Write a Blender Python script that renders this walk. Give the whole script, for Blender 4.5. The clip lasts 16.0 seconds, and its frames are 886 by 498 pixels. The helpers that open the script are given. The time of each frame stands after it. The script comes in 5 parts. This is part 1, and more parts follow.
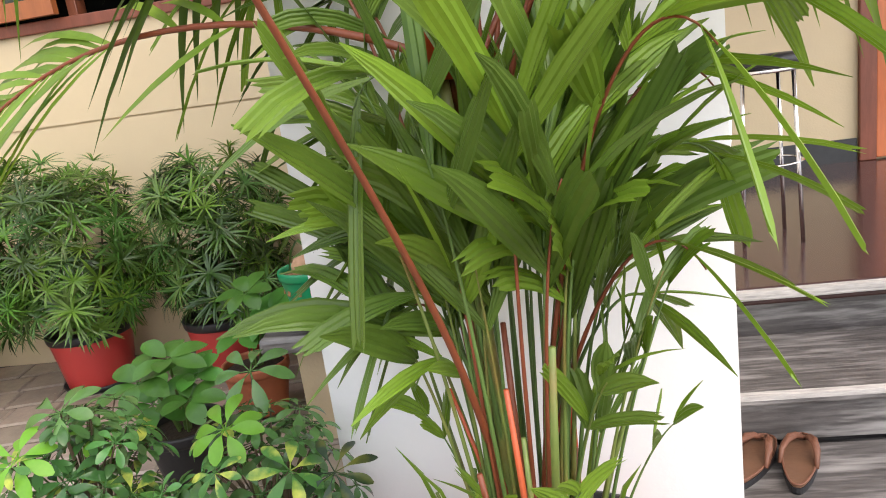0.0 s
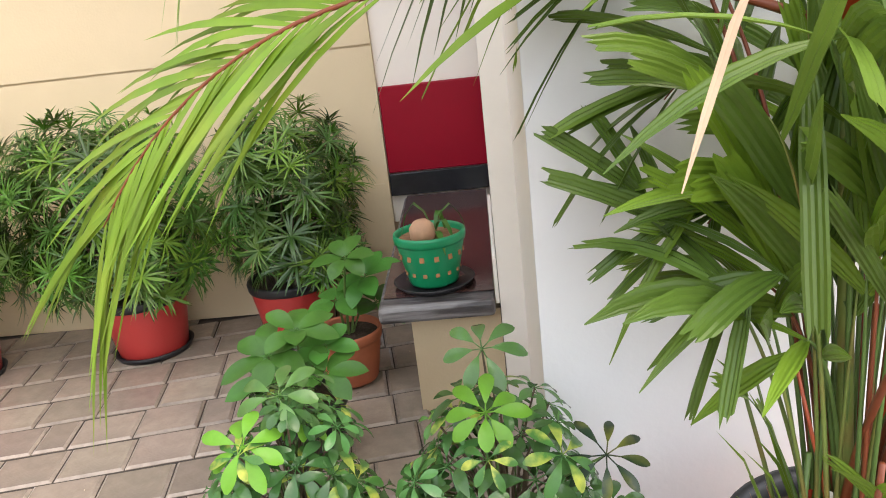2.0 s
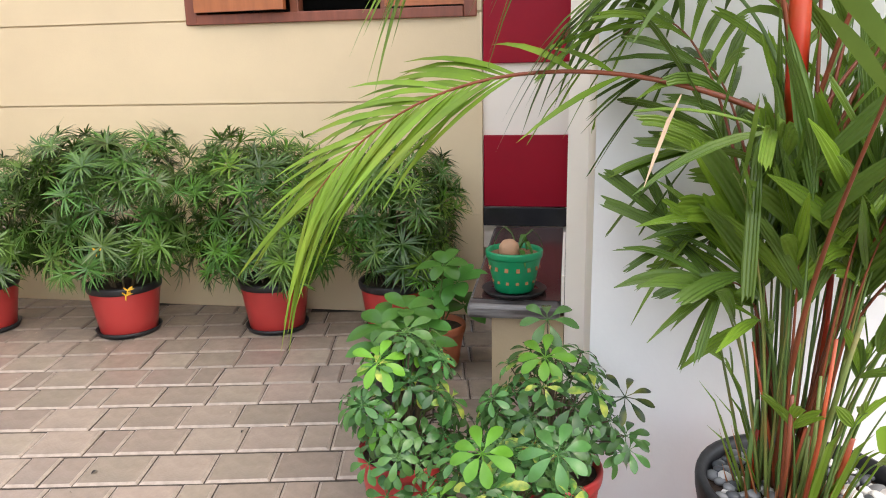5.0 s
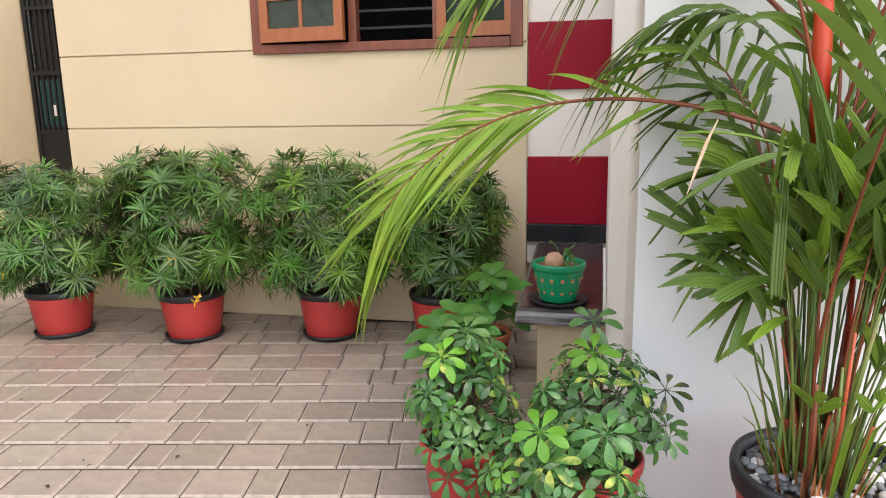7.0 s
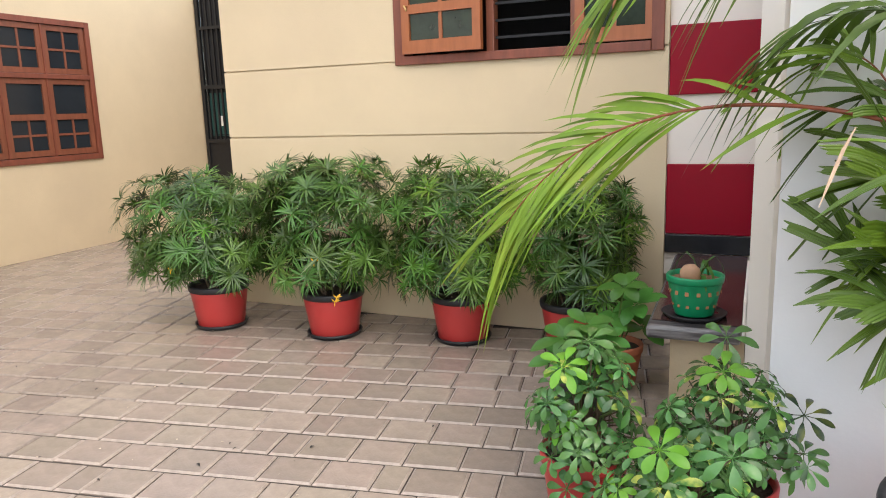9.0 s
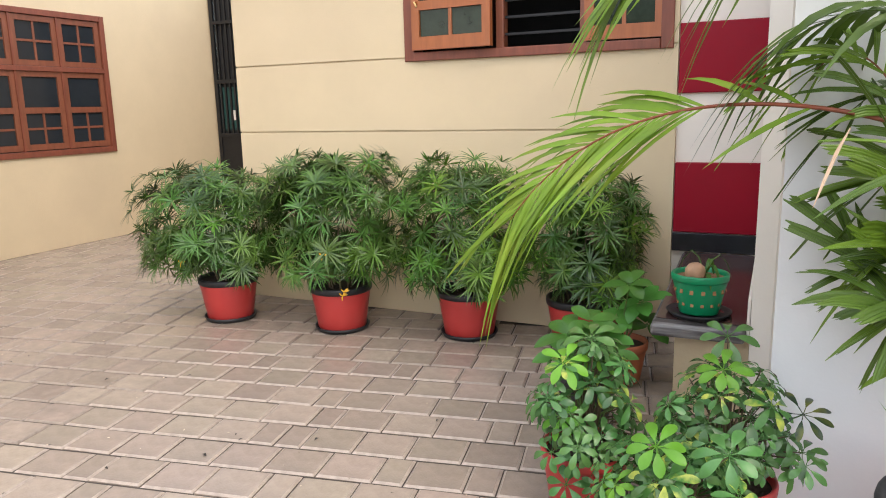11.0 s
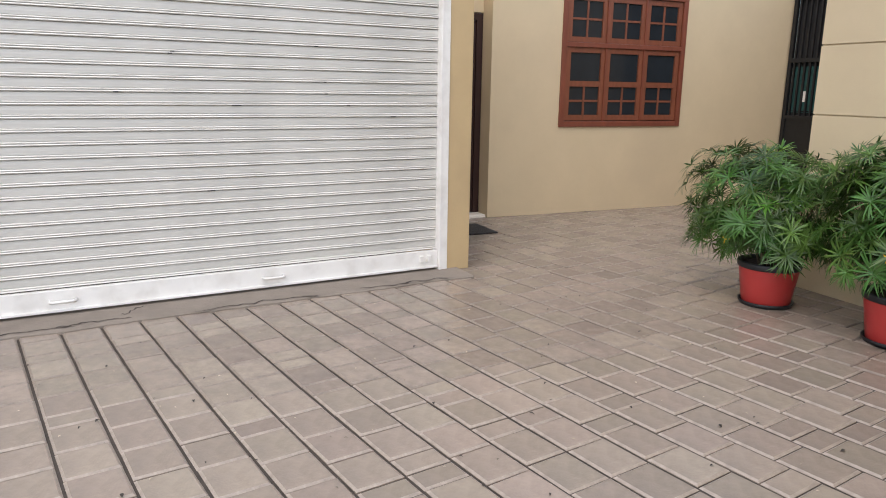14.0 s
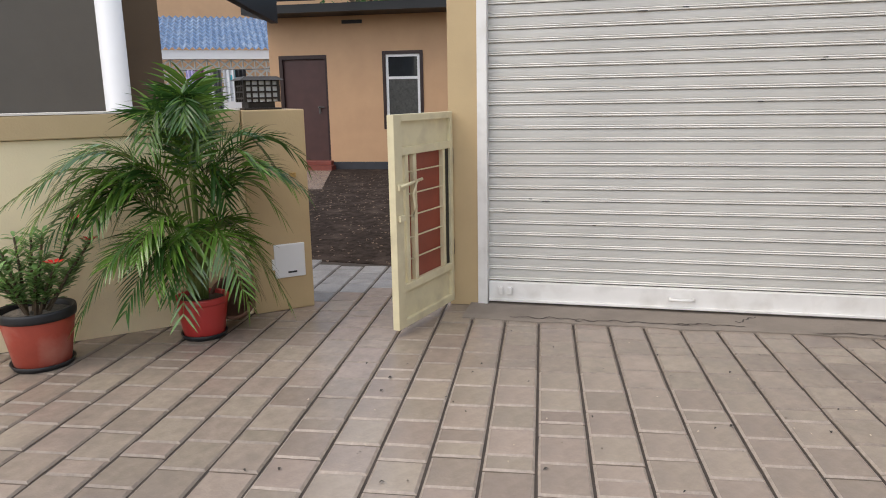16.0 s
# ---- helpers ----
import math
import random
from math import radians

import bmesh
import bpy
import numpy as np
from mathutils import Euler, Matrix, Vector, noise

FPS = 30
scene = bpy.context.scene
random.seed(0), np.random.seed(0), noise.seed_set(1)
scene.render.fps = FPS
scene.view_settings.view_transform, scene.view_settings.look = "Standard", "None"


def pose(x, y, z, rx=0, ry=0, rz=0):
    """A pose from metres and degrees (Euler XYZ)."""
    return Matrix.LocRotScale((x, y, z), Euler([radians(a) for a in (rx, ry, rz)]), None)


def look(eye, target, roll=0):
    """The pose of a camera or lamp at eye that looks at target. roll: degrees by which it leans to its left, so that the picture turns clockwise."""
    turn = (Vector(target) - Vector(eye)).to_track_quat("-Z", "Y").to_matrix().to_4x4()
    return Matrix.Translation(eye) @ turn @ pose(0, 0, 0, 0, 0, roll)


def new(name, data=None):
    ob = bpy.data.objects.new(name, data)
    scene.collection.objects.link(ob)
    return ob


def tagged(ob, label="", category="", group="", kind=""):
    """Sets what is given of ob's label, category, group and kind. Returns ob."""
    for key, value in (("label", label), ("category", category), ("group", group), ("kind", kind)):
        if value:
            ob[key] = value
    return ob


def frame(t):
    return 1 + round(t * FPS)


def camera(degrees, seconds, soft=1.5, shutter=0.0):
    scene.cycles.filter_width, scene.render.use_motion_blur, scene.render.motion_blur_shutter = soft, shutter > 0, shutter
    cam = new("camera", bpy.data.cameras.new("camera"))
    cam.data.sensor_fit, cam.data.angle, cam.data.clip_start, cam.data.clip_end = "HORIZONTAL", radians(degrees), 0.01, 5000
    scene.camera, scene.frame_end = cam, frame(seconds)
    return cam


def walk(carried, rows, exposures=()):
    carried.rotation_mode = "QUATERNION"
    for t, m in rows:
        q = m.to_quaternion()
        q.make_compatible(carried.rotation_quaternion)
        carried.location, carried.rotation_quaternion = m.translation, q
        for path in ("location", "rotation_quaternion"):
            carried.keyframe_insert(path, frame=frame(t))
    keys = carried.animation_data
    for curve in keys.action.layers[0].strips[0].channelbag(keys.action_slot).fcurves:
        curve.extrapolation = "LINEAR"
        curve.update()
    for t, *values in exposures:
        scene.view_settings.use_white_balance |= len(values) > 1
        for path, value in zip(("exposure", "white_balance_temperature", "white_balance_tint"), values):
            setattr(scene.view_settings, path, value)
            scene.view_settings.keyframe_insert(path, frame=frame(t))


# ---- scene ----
cam = camera(63.3, 16.0, 1.0)
PATH = [
    (0, (0.106, 0.66, 1.232), (-0.198, 2.579, 0.758), -8.0),
    (0.5, (-0.027, 0.687, 1.256), (-0.235, 2.603, 0.724), -6.3),
    (1, (-0.223, 0.634, 1.249), (-0.301, 2.546, 0.67), -5.2),
    (1.5, (-0.362, 0.63, 1.299), (-0.492, 2.521, 0.658), -7.1),
    (2, (-0.525, 0.707, 1.314), (-0.668, 2.605, 0.701), -6.6),
    (2.5, (-0.63, 0.709, 1.353), (-0.78, 2.606, 0.737), -4.6),
    (3, (-0.686, 0.511, 1.363), (-0.894, 2.417, 0.794), -4.1),
    (5.5, (-0.5, -0.072, 1.363), (-0.845, 1.845, 0.907), -0.9),
    (6, (-0.504, -0.188, 1.354), (-0.777, 1.744, 0.914), -0.9),
    (6.5, (-0.543, -0.241, 1.368), (-0.855, 1.688, 0.943), -1.0),
    (7, (-0.562, -0.25, 1.372), (-0.985, 1.662, 0.968), -1.0),
    (7.5, (-0.559, -0.259, 1.375), (-1.116, 1.621, 0.983), -1.1),
    (8, (-0.544, -0.259, 1.377), (-1.212, 1.586, 0.992), -1.3),
    (8.5, (-0.526, -0.253, 1.377), (-1.273, 1.562, 0.996), -1.5),
    (9, (-0.501, -0.253, 1.379), (-1.298, 1.542, 1.001), -1.8),
    (11.5, (-0.467, -0.262, 1.383), (-1.315, 1.505, 0.986), -1.0),
    (12, (-0.466, -0.267, 1.388), (-1.437, 1.433, 0.979), -0.8),
    (12.5, (-0.463, -0.285, 1.38), (-1.62, 1.292, 0.964), -0.3),
    (13, (-0.457, -0.308, 1.374), (-1.834, 1.08, 0.952), 0.2),
    (13.5, (-0.453, -0.337, 1.369), (-2.051, 0.786, 0.941), 0.6),
    (14, (-0.453, -0.407, 1.37), (-2.237, 0.385, 0.933), 0.9),
    (14.5, (-0.453, -0.505, 1.382), (-2.361, -0.096, 0.943), 0.8),
    (15, (-0.475, -0.605, 1.372), (-2.427, -0.582, 0.939), 0.4),
    (15.5, (-0.485, -0.729, 1.377), (-2.413, -1.049, 0.951), -0.3),
    (16, (-0.504, -0.841, 1.385), (-2.358, -1.463, 0.967), -1.0),
]
EXPOSURES = [(0, 1.25, 6650, 10), (0.7, 1.34, 6700, 10), (2.0, 1.36, 6650, 10), (3.0, 1.30, 6550, 10), (6.0, 1.15, 6500, 10), (9.0, 1.06, 6450, 10), (12.2, 1.06, 6450, 10), (12.6, 0.98, 6400, 10),
             (13.0, 0.88, 6250, 9), (13.5, 0.68, 6150, 9), (14.0, 0.46, 6150, 9), (14.5, 0.25, 6180, 9), (15.0, 0.18, 6200, 9), (15.5, 0.20, 6380, 9), (16.0, 0.24, 6420, 9)]
walk(cam, [(t, look(eye, target, roll)) for t, eye, target, roll in PATH], EXPOSURES)

# ---- world, sun, exposure ----
world = bpy.data.worlds.new("sky")
scene.world = world
world.use_nodes = True
wn = world.node_tree
bg = wn.nodes["Background"]
sky = wn.nodes.new("ShaderNodeTexSky")
sky.sky_type = "NISHITA"
sky.sun_disc = False
sky.sun_elevation, sky.sun_rotation = radians(54), radians(131)
sky.air_density, sky.dust_density, sky.ozone_density = 1.0, 3.0, 0.8
wn.links.new(sky.outputs[0], bg.inputs[0])
bg.inputs[1].default_value = 0.15
sun_data = bpy.data.lights.new("sun", "SUN")
sun_data.energy, sun_data.angle, sun_data.color = 2.1, radians(165), (1.0, 0.973, 0.94)
sun = new("sun", sun_data)
sun.matrix_world = look((3.3, -4.0, 10.7), (-2.5, 1.0, 0))


# ---- materials ----
def mat(name, color, rough=0.7, var=0.12, scale=6.0, bump=0.1, bscale=60.0, metal=0.0, spec=0.5, stain=None, stain_scale=1.5,
        stain_amount=0.5, random=0.0, island=0.0, coat=0.0, trans=0.0, stretch=None, hue=0.0):
    m = bpy.data.materials.new(name)
    m.use_nodes = True
    nt = m.node_tree
    b = nt.nodes["Principled BSDF"]
    tc = nt.nodes.new("ShaderNodeTexCoord")
    src = tc.outputs["Object"]
    if stretch:
        mp = nt.nodes.new("ShaderNodeMapping")
        mp.inputs["Scale"].default_value = stretch
        nt.links.new(src, mp.inputs[0])
        src = mp.outputs[0]
    n1 = nt.nodes.new("ShaderNodeTexNoise")
    n1.inputs["Scale"].default_value, n1.inputs["Detail"].default_value, n1.inputs["Roughness"].default_value = scale, 6, 0.65
    nt.links.new(src, n1.inputs["Vector"])
    hsv = nt.nodes.new("ShaderNodeHueSaturation")
    mr = nt.nodes.new("ShaderNodeMapRange")
    mr.inputs[1].default_value, mr.inputs[2].default_value = 0.25, 0.75
    mr.inputs[3].default_value, mr.inputs[4].default_value = 1 - var, 1 + var
    nt.links.new(n1.outputs[0], mr.inputs[0])
    val = mr.outputs[0]
    hsv.inputs["Color"].default_value = (*color, 1)
    if random or island:
        if random:
            info = nt.nodes.new("ShaderNodeObjectInfo")
            rnd, amount = info.outputs["Random"], random
        else:
            info = nt.nodes.new("ShaderNodeNewGeometry")
            rnd, amount = info.outputs["Random Per Island"], island
        m2 = nt.nodes.new("ShaderNodeMapRange")
        m2.inputs[3].default_value, m2.inputs[4].default_value = 1 - amount, 1 + amount
        nt.links.new(rnd, m2.inputs[0])
        mul = nt.nodes.new("ShaderNodeMath")
        mul.operation = "MULTIPLY"
        nt.links.new(val, mul.inputs[0])
        nt.links.new(m2.outputs[0], mul.inputs[1])
        val = mul.outputs[0]
        if hue:
            fr = nt.nodes.new("ShaderNodeMath")
            fr.operation = "MULTIPLY"
            fr.inputs[1].default_value = 7.31
            nt.links.new(rnd, fr.inputs[0])
            f2 = nt.nodes.new("ShaderNodeMath")
            f2.operation = "FRACT"
            nt.links.new(fr.outputs[0], f2.inputs[0])
            m3 = nt.nodes.new("ShaderNodeMapRange")
            m3.inputs[3].default_value, m3.inputs[4].default_value = 0.5 - hue, 0.5 + hue
            nt.links.new(f2.outputs[0], m3.inputs[0])
            nt.links.new(m3.outputs[0], hsv.inputs["Hue"])
    nt.links.new(val, hsv.inputs["Value"])
    out = hsv.outputs[0]
    if stain:
        n2 = nt.nodes.new("ShaderNodeTexNoise")
        n2.inputs["Scale"].default_value, n2.inputs["Detail"].default_value = stain_scale, 8
        nt.links.new(src, n2.inputs["Vector"])
        rp = nt.nodes.new("ShaderNodeMapRange")
        rp.inputs[1].default_value, rp.inputs[2].default_value, rp.inputs[4].default_value = 0.48, 0.72, stain_amount
        nt.links.new(n2.outputs[0], rp.inputs[0])
        mix = nt.nodes.new("ShaderNodeMix")
        mix.data_type = "RGBA"
        nt.links.new(rp.outputs[0], mix.inputs[0])
        nt.links.new(out, mix.inputs[6])
        mix.inputs[7].default_value = (*stain, 1)
        out = mix.outputs[2]
    nt.links.new(out, b.inputs["Base Color"])
    b.inputs["Roughness"].default_value = rough
    b.inputs["Metallic"].default_value = metal
    b.inputs["Specular IOR Level"].default_value = spec
    b.inputs["Coat Weight"].default_value = coat
    b.inputs["Coat Roughness"].default_value = 0.12
    if bump:
        n3 = nt.nodes.new("ShaderNodeTexNoise")
        n3.inputs["Scale"].default_value, n3.inputs["Detail"].default_value = bscale, 5
        nt.links.new(src, n3.inputs["Vector"])
        bp = nt.nodes.new("ShaderNodeBump")
        bp.inputs["Strength"].default_value, bp.inputs["Distance"].default_value = bump, 0.01
        nt.links.new(n3.outputs[0], bp.inputs["Height"])
        nt.links.new(bp.outputs[0], b.inputs["Normal"])
    if trans:
        tr = nt.nodes.new("ShaderNodeBsdfTranslucent")
        nt.links.new(out, tr.inputs[0])
        ms = nt.nodes.new("ShaderNodeMixShader")
        ms.inputs[0].default_value = trans
        nt.links.new(b.outputs[0], ms.inputs[1])
        nt.links.new(tr.outputs[0], ms.inputs[2])
        nt.links.new(ms.outputs[0], nt.nodes["Material Output"].inputs[0])
    return m


CREAM = mat("cream_paint", (0.605, 0.488, 0.312), 0.6, 0.05, 2.0, 0.12, 90, stain=(0.50, 0.395, 0.262), stain_scale=0.9, stain_amount=0.35)
# cream for the boundary wall, missing light put into a brighter base
BOUNDCREAM = mat("brightened_cream_paint", (0.80, 0.67, 0.43), 0.6, 0.06, 2.0, 0.12, 90, stain=(0.50, 0.40, 0.26), stain_scale=0.9, stain_amount=0.4)
TAN = mat("tan_paint", (0.50, 0.37, 0.20), 0.6, 0.06, 2.5, 0.15, 80, stain=(0.36, 0.27, 0.16), stain_amount=0.4)
WHITE = mat("white_paint", (0.755, 0.755, 0.755), 0.5, 0.03, 3.0, 0.08, 70)
CRIMSON = mat("crimson_gloss_paint", (0.255, 0.001, 0.014), 0.4, 0.08, 3.0, 0.05, 50, spec=0.22)
WOOD = mat("varnished_wood", (0.20, 0.066, 0.034), 0.4, 0.25, 8.0, 0.1, 40, stretch=(3, 3, 0.5), coat=0.3)
DARKWOOD = mat("dark_brown_door", (0.030, 0.012, 0.010), 0.45, 0.2, 6.0, 0.08, 40, stretch=(3, 3, 0.4))
GLASS = mat("dark_window_glass", (0.022, 0.026, 0.030), 0.06, 0.2, 3.0, 0.0)
BLACKMETAL = mat("black_metal", (0.015, 0.015, 0.016), 0.45, 0.2, 20, 0.05, 60, metal=0.3)
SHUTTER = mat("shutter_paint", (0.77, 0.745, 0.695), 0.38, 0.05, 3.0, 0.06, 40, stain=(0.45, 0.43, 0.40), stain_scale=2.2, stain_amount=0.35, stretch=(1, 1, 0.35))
# flat bands: their shade is put into a greyer base; the stain is dirt
SHUTTERFLAT = mat("shaded_shutter_paint", (0.565, 0.548, 0.508), 0.42, 0.05, 3.0, 0.06, 40, stain=(0.38, 0.37, 0.35), stain_scale=1.6, stain_amount=0.4, stretch=(1, 1, 0.35))
SHUTTERWHITE = mat("shutter_frame_paint", (0.79, 0.77, 0.735), 0.4, 0.04, 6.0, 0.05, 40, stain=(0.4, 0.36, 0.3), stain_scale=7, stain_amount=0.3)
CONCRETE = mat("concrete", (0.235, 0.198, 0.162), 0.9, 0.14, 5, 0.3, 50, stain=(0.16, 0.13, 0.105), stain_scale=3)
PAVER = mat("paver", (0.300, 0.242, 0.191), 0.26, 0.18, 14, 0.14, 120, stain=(0.20, 0.165, 0.14), stain_scale=4, stain_amount=0.5, random=0.15, hue=0.010)
LANE = mat("grey_lane_paver", (0.24, 0.235, 0.23), 0.4, 0.2, 14, 0.3, 120, stain=(0.10, 0.095, 0.09), stain_scale=5, island=0.2)
# paler bevels: wear, plus the sky glint they catch put into the colour
ARRIS = mat("worn_lit_paver_edge", (0.335, 0.275, 0.222), 0.34, 0.3, 25, 0.3, 120)
# bevels of the outer blocks, darker than their tops so the joints show
DULLEDGE = mat("dark_paver_edge", (0.250, 0.202, 0.160), 0.42, 0.3, 25, 0.3, 120)
GROUT = mat("paver_joint", (0.055, 0.043, 0.034), 0.95, 0.3, 20, 0.4, 90)
GRANITE = mat("grey_granite", (0.088, 0.080, 0.078), 0.42, 0.7, 14, 0.12, 60, stain=(0.34, 0.325, 0.315), stain_scale=7, stain_amount=0.75, stretch=(0.45, 4, 4))
POLISHED = mat("polished_dark_granite", (0.060, 0.030, 0.027), 0.13, 0.3, 9, 0.03, 60, stretch=(0.7, 5, 5))
RED = mat("red_plastic", (0.46, 0.042, 0.038), 0.38, 0.07, 3.0, 0.05, 60, stain=(0.40, 0.05, 0.04), stain_scale=6, stain_amount=0.4)
BLACKPLASTIC = mat("black_plastic", (0.014, 0.014, 0.016), 0.5, 0.2, 10, 0.1, 60)
SOIL = mat("soil", (0.05, 0.032, 0.02), 0.95, 0.4, 30, 0.8, 60)

FLANK = mat("pale_cream_paint", (0.84, 0.79, 0.715), 0.55, 0.04, 3.0, 0.08, 70, stain=(0.74, 0.68, 0.59), stain_amount=0.3)
WARMWHITE = mat("warm_white_paint", (0.76, 0.70, 0.62), 0.5, 0.04, 3.0, 0.08, 70)
# paler granite for step edges: the light on them is put into the colour
NOSING = mat("lit_granite_edge", (0.42, 0.40, 0.38), 0.5, 0.4, 30, 0.1, 60, stretch=(0.5, 4, 4))
BLACKGRANITE = mat("black_granite", (0.02, 0.02, 0.023), 0.15, 0.3, 12, 0.02, 60)
WOODRED = mat("red_brown_wood", (0.19, 0.055, 0.030), 0.45, 0.25, 8.0, 0.1, 40, stretch=(3, 3, 0.5))
# lit copy of the window wood, brightness put into the colour
WOODLIT = mat("lit_orange_brown_wood", (0.33, 0.105, 0.035), 0.4, 0.2, 8.0, 0.1, 40, stretch=(3, 3, 0.5), coat=0.3)
DOORORANGE = mat("orange_varnish_door", (0.50, 0.13, 0.035), 0.35, 0.2, 8.0, 0.06, 40, stretch=(3, 3, 0.5), coat=0.4)
# mottled green base stands in for reflected garden greenery
GREENGLASS = mat("painted_reflection_glass", (0.022, 0.034, 0.022), 0.05, 0.5, 9.0, 0.0, spec=0.6, coat=0.25)
# near-black base: the shade of unlit spaces is put into the colour
SHADEBLACK = mat("shade_black", (0.015, 0.014, 0.014), 0.9, 0.2, 4, 0.0)
BRASS = mat("brass", (0.6, 0.42, 0.18), 0.3, 0.1, 10, 0.0, metal=1.0)
MATBLACK = mat("black_rubber", (0.02, 0.018, 0.017), 0.8, 0.3, 20, 0.6, 80)
GREENMESH = mat("green_wire", (0.02, 0.07, 0.06), 0.6, 0.2, 20, 0.0)
GREENDRUM = mat("green_drum", (0.015, 0.06, 0.05), 0.4, 0.2, 4, 0.0)
TERRACOTTA = mat("terracotta", (0.42, 0.13, 0.06), 0.7, 0.15, 8, 0.15, 60)
FADEDRED = mat("faded_red_plastic", (0.36, 0.06, 0.035), 0.6, 0.2, 4, 0.1, 60, stain=(0.50, 0.24, 0.18), stain_scale=5, stain_amount=0.6)
GRAVELSOIL = mat("gravelly_soil", (0.22, 0.19, 0.16), 0.9, 0.6, 50, 0.9, 60)
GREENPLASTIC = mat("green_plastic", (0.006, 0.26, 0.105), 0.3, 0.08, 4, 0.04, 60)
MARKBROWN = mat("brown_mark", (0.36, 0.17, 0.07), 0.6, 0.2, 10, 0.0)
COIR = mat("coir", (0.24, 0.12, 0.06), 0.95, 0.4, 40, 0.8, 60)
COCONUT = mat("seed_husk", (0.46, 0.27, 0.16), 0.7, 0.2, 14, 0.3, 50)
CHROME = mat("chrome", (0.75, 0.75, 0.76), 0.12, 0.05, 10, 0.0, metal=1.0)
LEATHER = mat("brown_leather", (0.125, 0.062, 0.034), 0.6, 0.2, 14, 0.15, 60, stain=(0.10, 0.04, 0.02), stain_scale=10)
LEATHERDARK = mat("strap_leather", (0.135, 0.052, 0.028), 0.55, 0.2, 14, 0.1, 60)
GATECREAM = mat("gate_cream_paint", (0.70, 0.62, 0.40), 0.45, 0.08, 5, 0.08, 50, stain=(0.35, 0.27, 0.17), stain_scale=6, stain_amount=0.35)
GATERED = mat("gate_red_sheet", (0.26, 0.045, 0.02), 0.5, 0.15, 4, 0.05, 50)
BRONZE = mat("lantern_bronze", (0.035, 0.028, 0.022), 0.45, 0.3, 12, 0.1, 60, metal=0.4)
MILKY = mat("milky_glass", (0.55, 0.54, 0.52), 0.3, 0.05, 10, 0.0)
EARTH = mat("bare_earth", (0.036, 0.027, 0.022), 0.95, 0.7, 12, 0.8, 30, spec=0.05, stain=(0.12, 0.09, 0.075), stain_scale=3)
PEACH = mat("peach_paint", (0.55, 0.34, 0.19), 0.65, 0.06, 2, 0.1, 60, stain=(0.42, 0.25, 0.14), stain_scale=1.2, stain_amount=0.4)
DARKBAND = mat("dark_band_paint", (0.04, 0.042, 0.05), 0.6, 0.2, 5, 0.1, 60)
REDOXIDE = mat("red_oxide", (0.20, 0.05, 0.035), 0.5, 0.2, 5, 0.1, 60)
BROWNDOOR = mat("brown_door_paint", (0.075, 0.034, 0.030), 0.5, 0.15, 5, 0.05, 60)
PATTERNGLASS = mat("patterned_glass", (0.06, 0.06, 0.055), 0.35, 0.6, 25, 0.3, 40)
# neighbour's walls in shade: the darkness is put into both base colours
GREYWALL = mat("shade_grey_wall", (0.13, 0.115, 0.095), 0.8, 0.08, 2, 0.15, 60)
BROWNWALL = mat("shade_brown_wall", (0.11, 0.075, 0.045), 0.8, 0.08, 2, 0.15, 60)
BLUETILE = mat("blue_roof_tile", (0.15, 0.23, 0.36), 0.22, 0.25, 6, 0.05, 60, stain=(0.35, 0.42, 0.5), stain_scale=3, stain_amount=0.5)
SCREEN = mat("pierced_block", (0.48, 0.47, 0.43), 0.85, 0.15, 6, 0.1, 60)
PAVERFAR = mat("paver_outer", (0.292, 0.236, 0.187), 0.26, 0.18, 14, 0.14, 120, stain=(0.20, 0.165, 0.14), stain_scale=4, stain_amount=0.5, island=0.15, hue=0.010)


# ---- building helpers ----
def obj(name, bm, material, parent=None, smooth=False):
    me = bpy.data.meshes.new(name)
    bm.normal_update()
    bm.to_mesh(me)
    bm.free()
    me.materials.append(material)
    if smooth:
        me.shade_smooth()
    ob = new(name, me)
    if parent is not None:
        ob.parent = parent
    return ob


def part(name, bm, material, parent, label="", smooth=False):
    ob = obj(name, bm, material, parent, smooth)
    if label:
        tagged(ob, label)
    return ob


def thing(name, m, label, category, group="", kind=""):
    e = new(name)
    e.empty_display_size = 0.1
    e.matrix_basis = m
    return tagged(e, label, category, group, kind)


def box(bm, x0, x1, y0, y1, z0, z1):
    v = [bm.verts.new(p) for p in ((x0, y0, z0), (x1, y0, z0), (x1, y1, z0), (x0, y1, z0), (x0, y0, z1), (x1, y0, z1), (x1, y1, z1), (x0, y1, z1))]
    for f in ((3, 2, 1, 0), (4, 5, 6, 7), (0, 1, 5, 4), (1, 2, 6, 5), (2, 3, 7, 6), (3, 0, 4, 7)):
        bm.faces.new([v[i] for i in f])
    return v


def boxes(*bs, bevel=0.0):
    bm = bmesh.new()
    for b in bs:
        box(bm, *b)
    if bevel:
        bmesh.ops.bevel(bm, geom=bm.edges[:], offset=bevel, segments=2, affect="EDGES", profile=0.5)
    return bm


def lathe(profile, seg=32, bm=None, wobble=0.0):
    bm = bm or bmesh.new()
    rings = []
    for r, z in profile:
        if r < 1e-5:
            rings.append([bm.verts.new((0, 0, z))])
        else:
            rings.append([bm.verts.new((r * math.cos(2 * math.pi * i / seg), r * math.sin(2 * math.pi * i / seg), z)) for i in range(seg)])
    for a, b in zip(rings, rings[1:]):
        for i in range(seg):
            j = (i + 1) % seg
            if len(a) == 1 and len(b) == 1:
                continue
            if len(a) == 1:
                bm.faces.new((a[0], b[j], b[i]))
            elif len(b) == 1:
                bm.faces.new((a[i], a[j], b[0]))
            else:
                bm.faces.new((a[i], a[j], b[j], b[i]))
    return bm


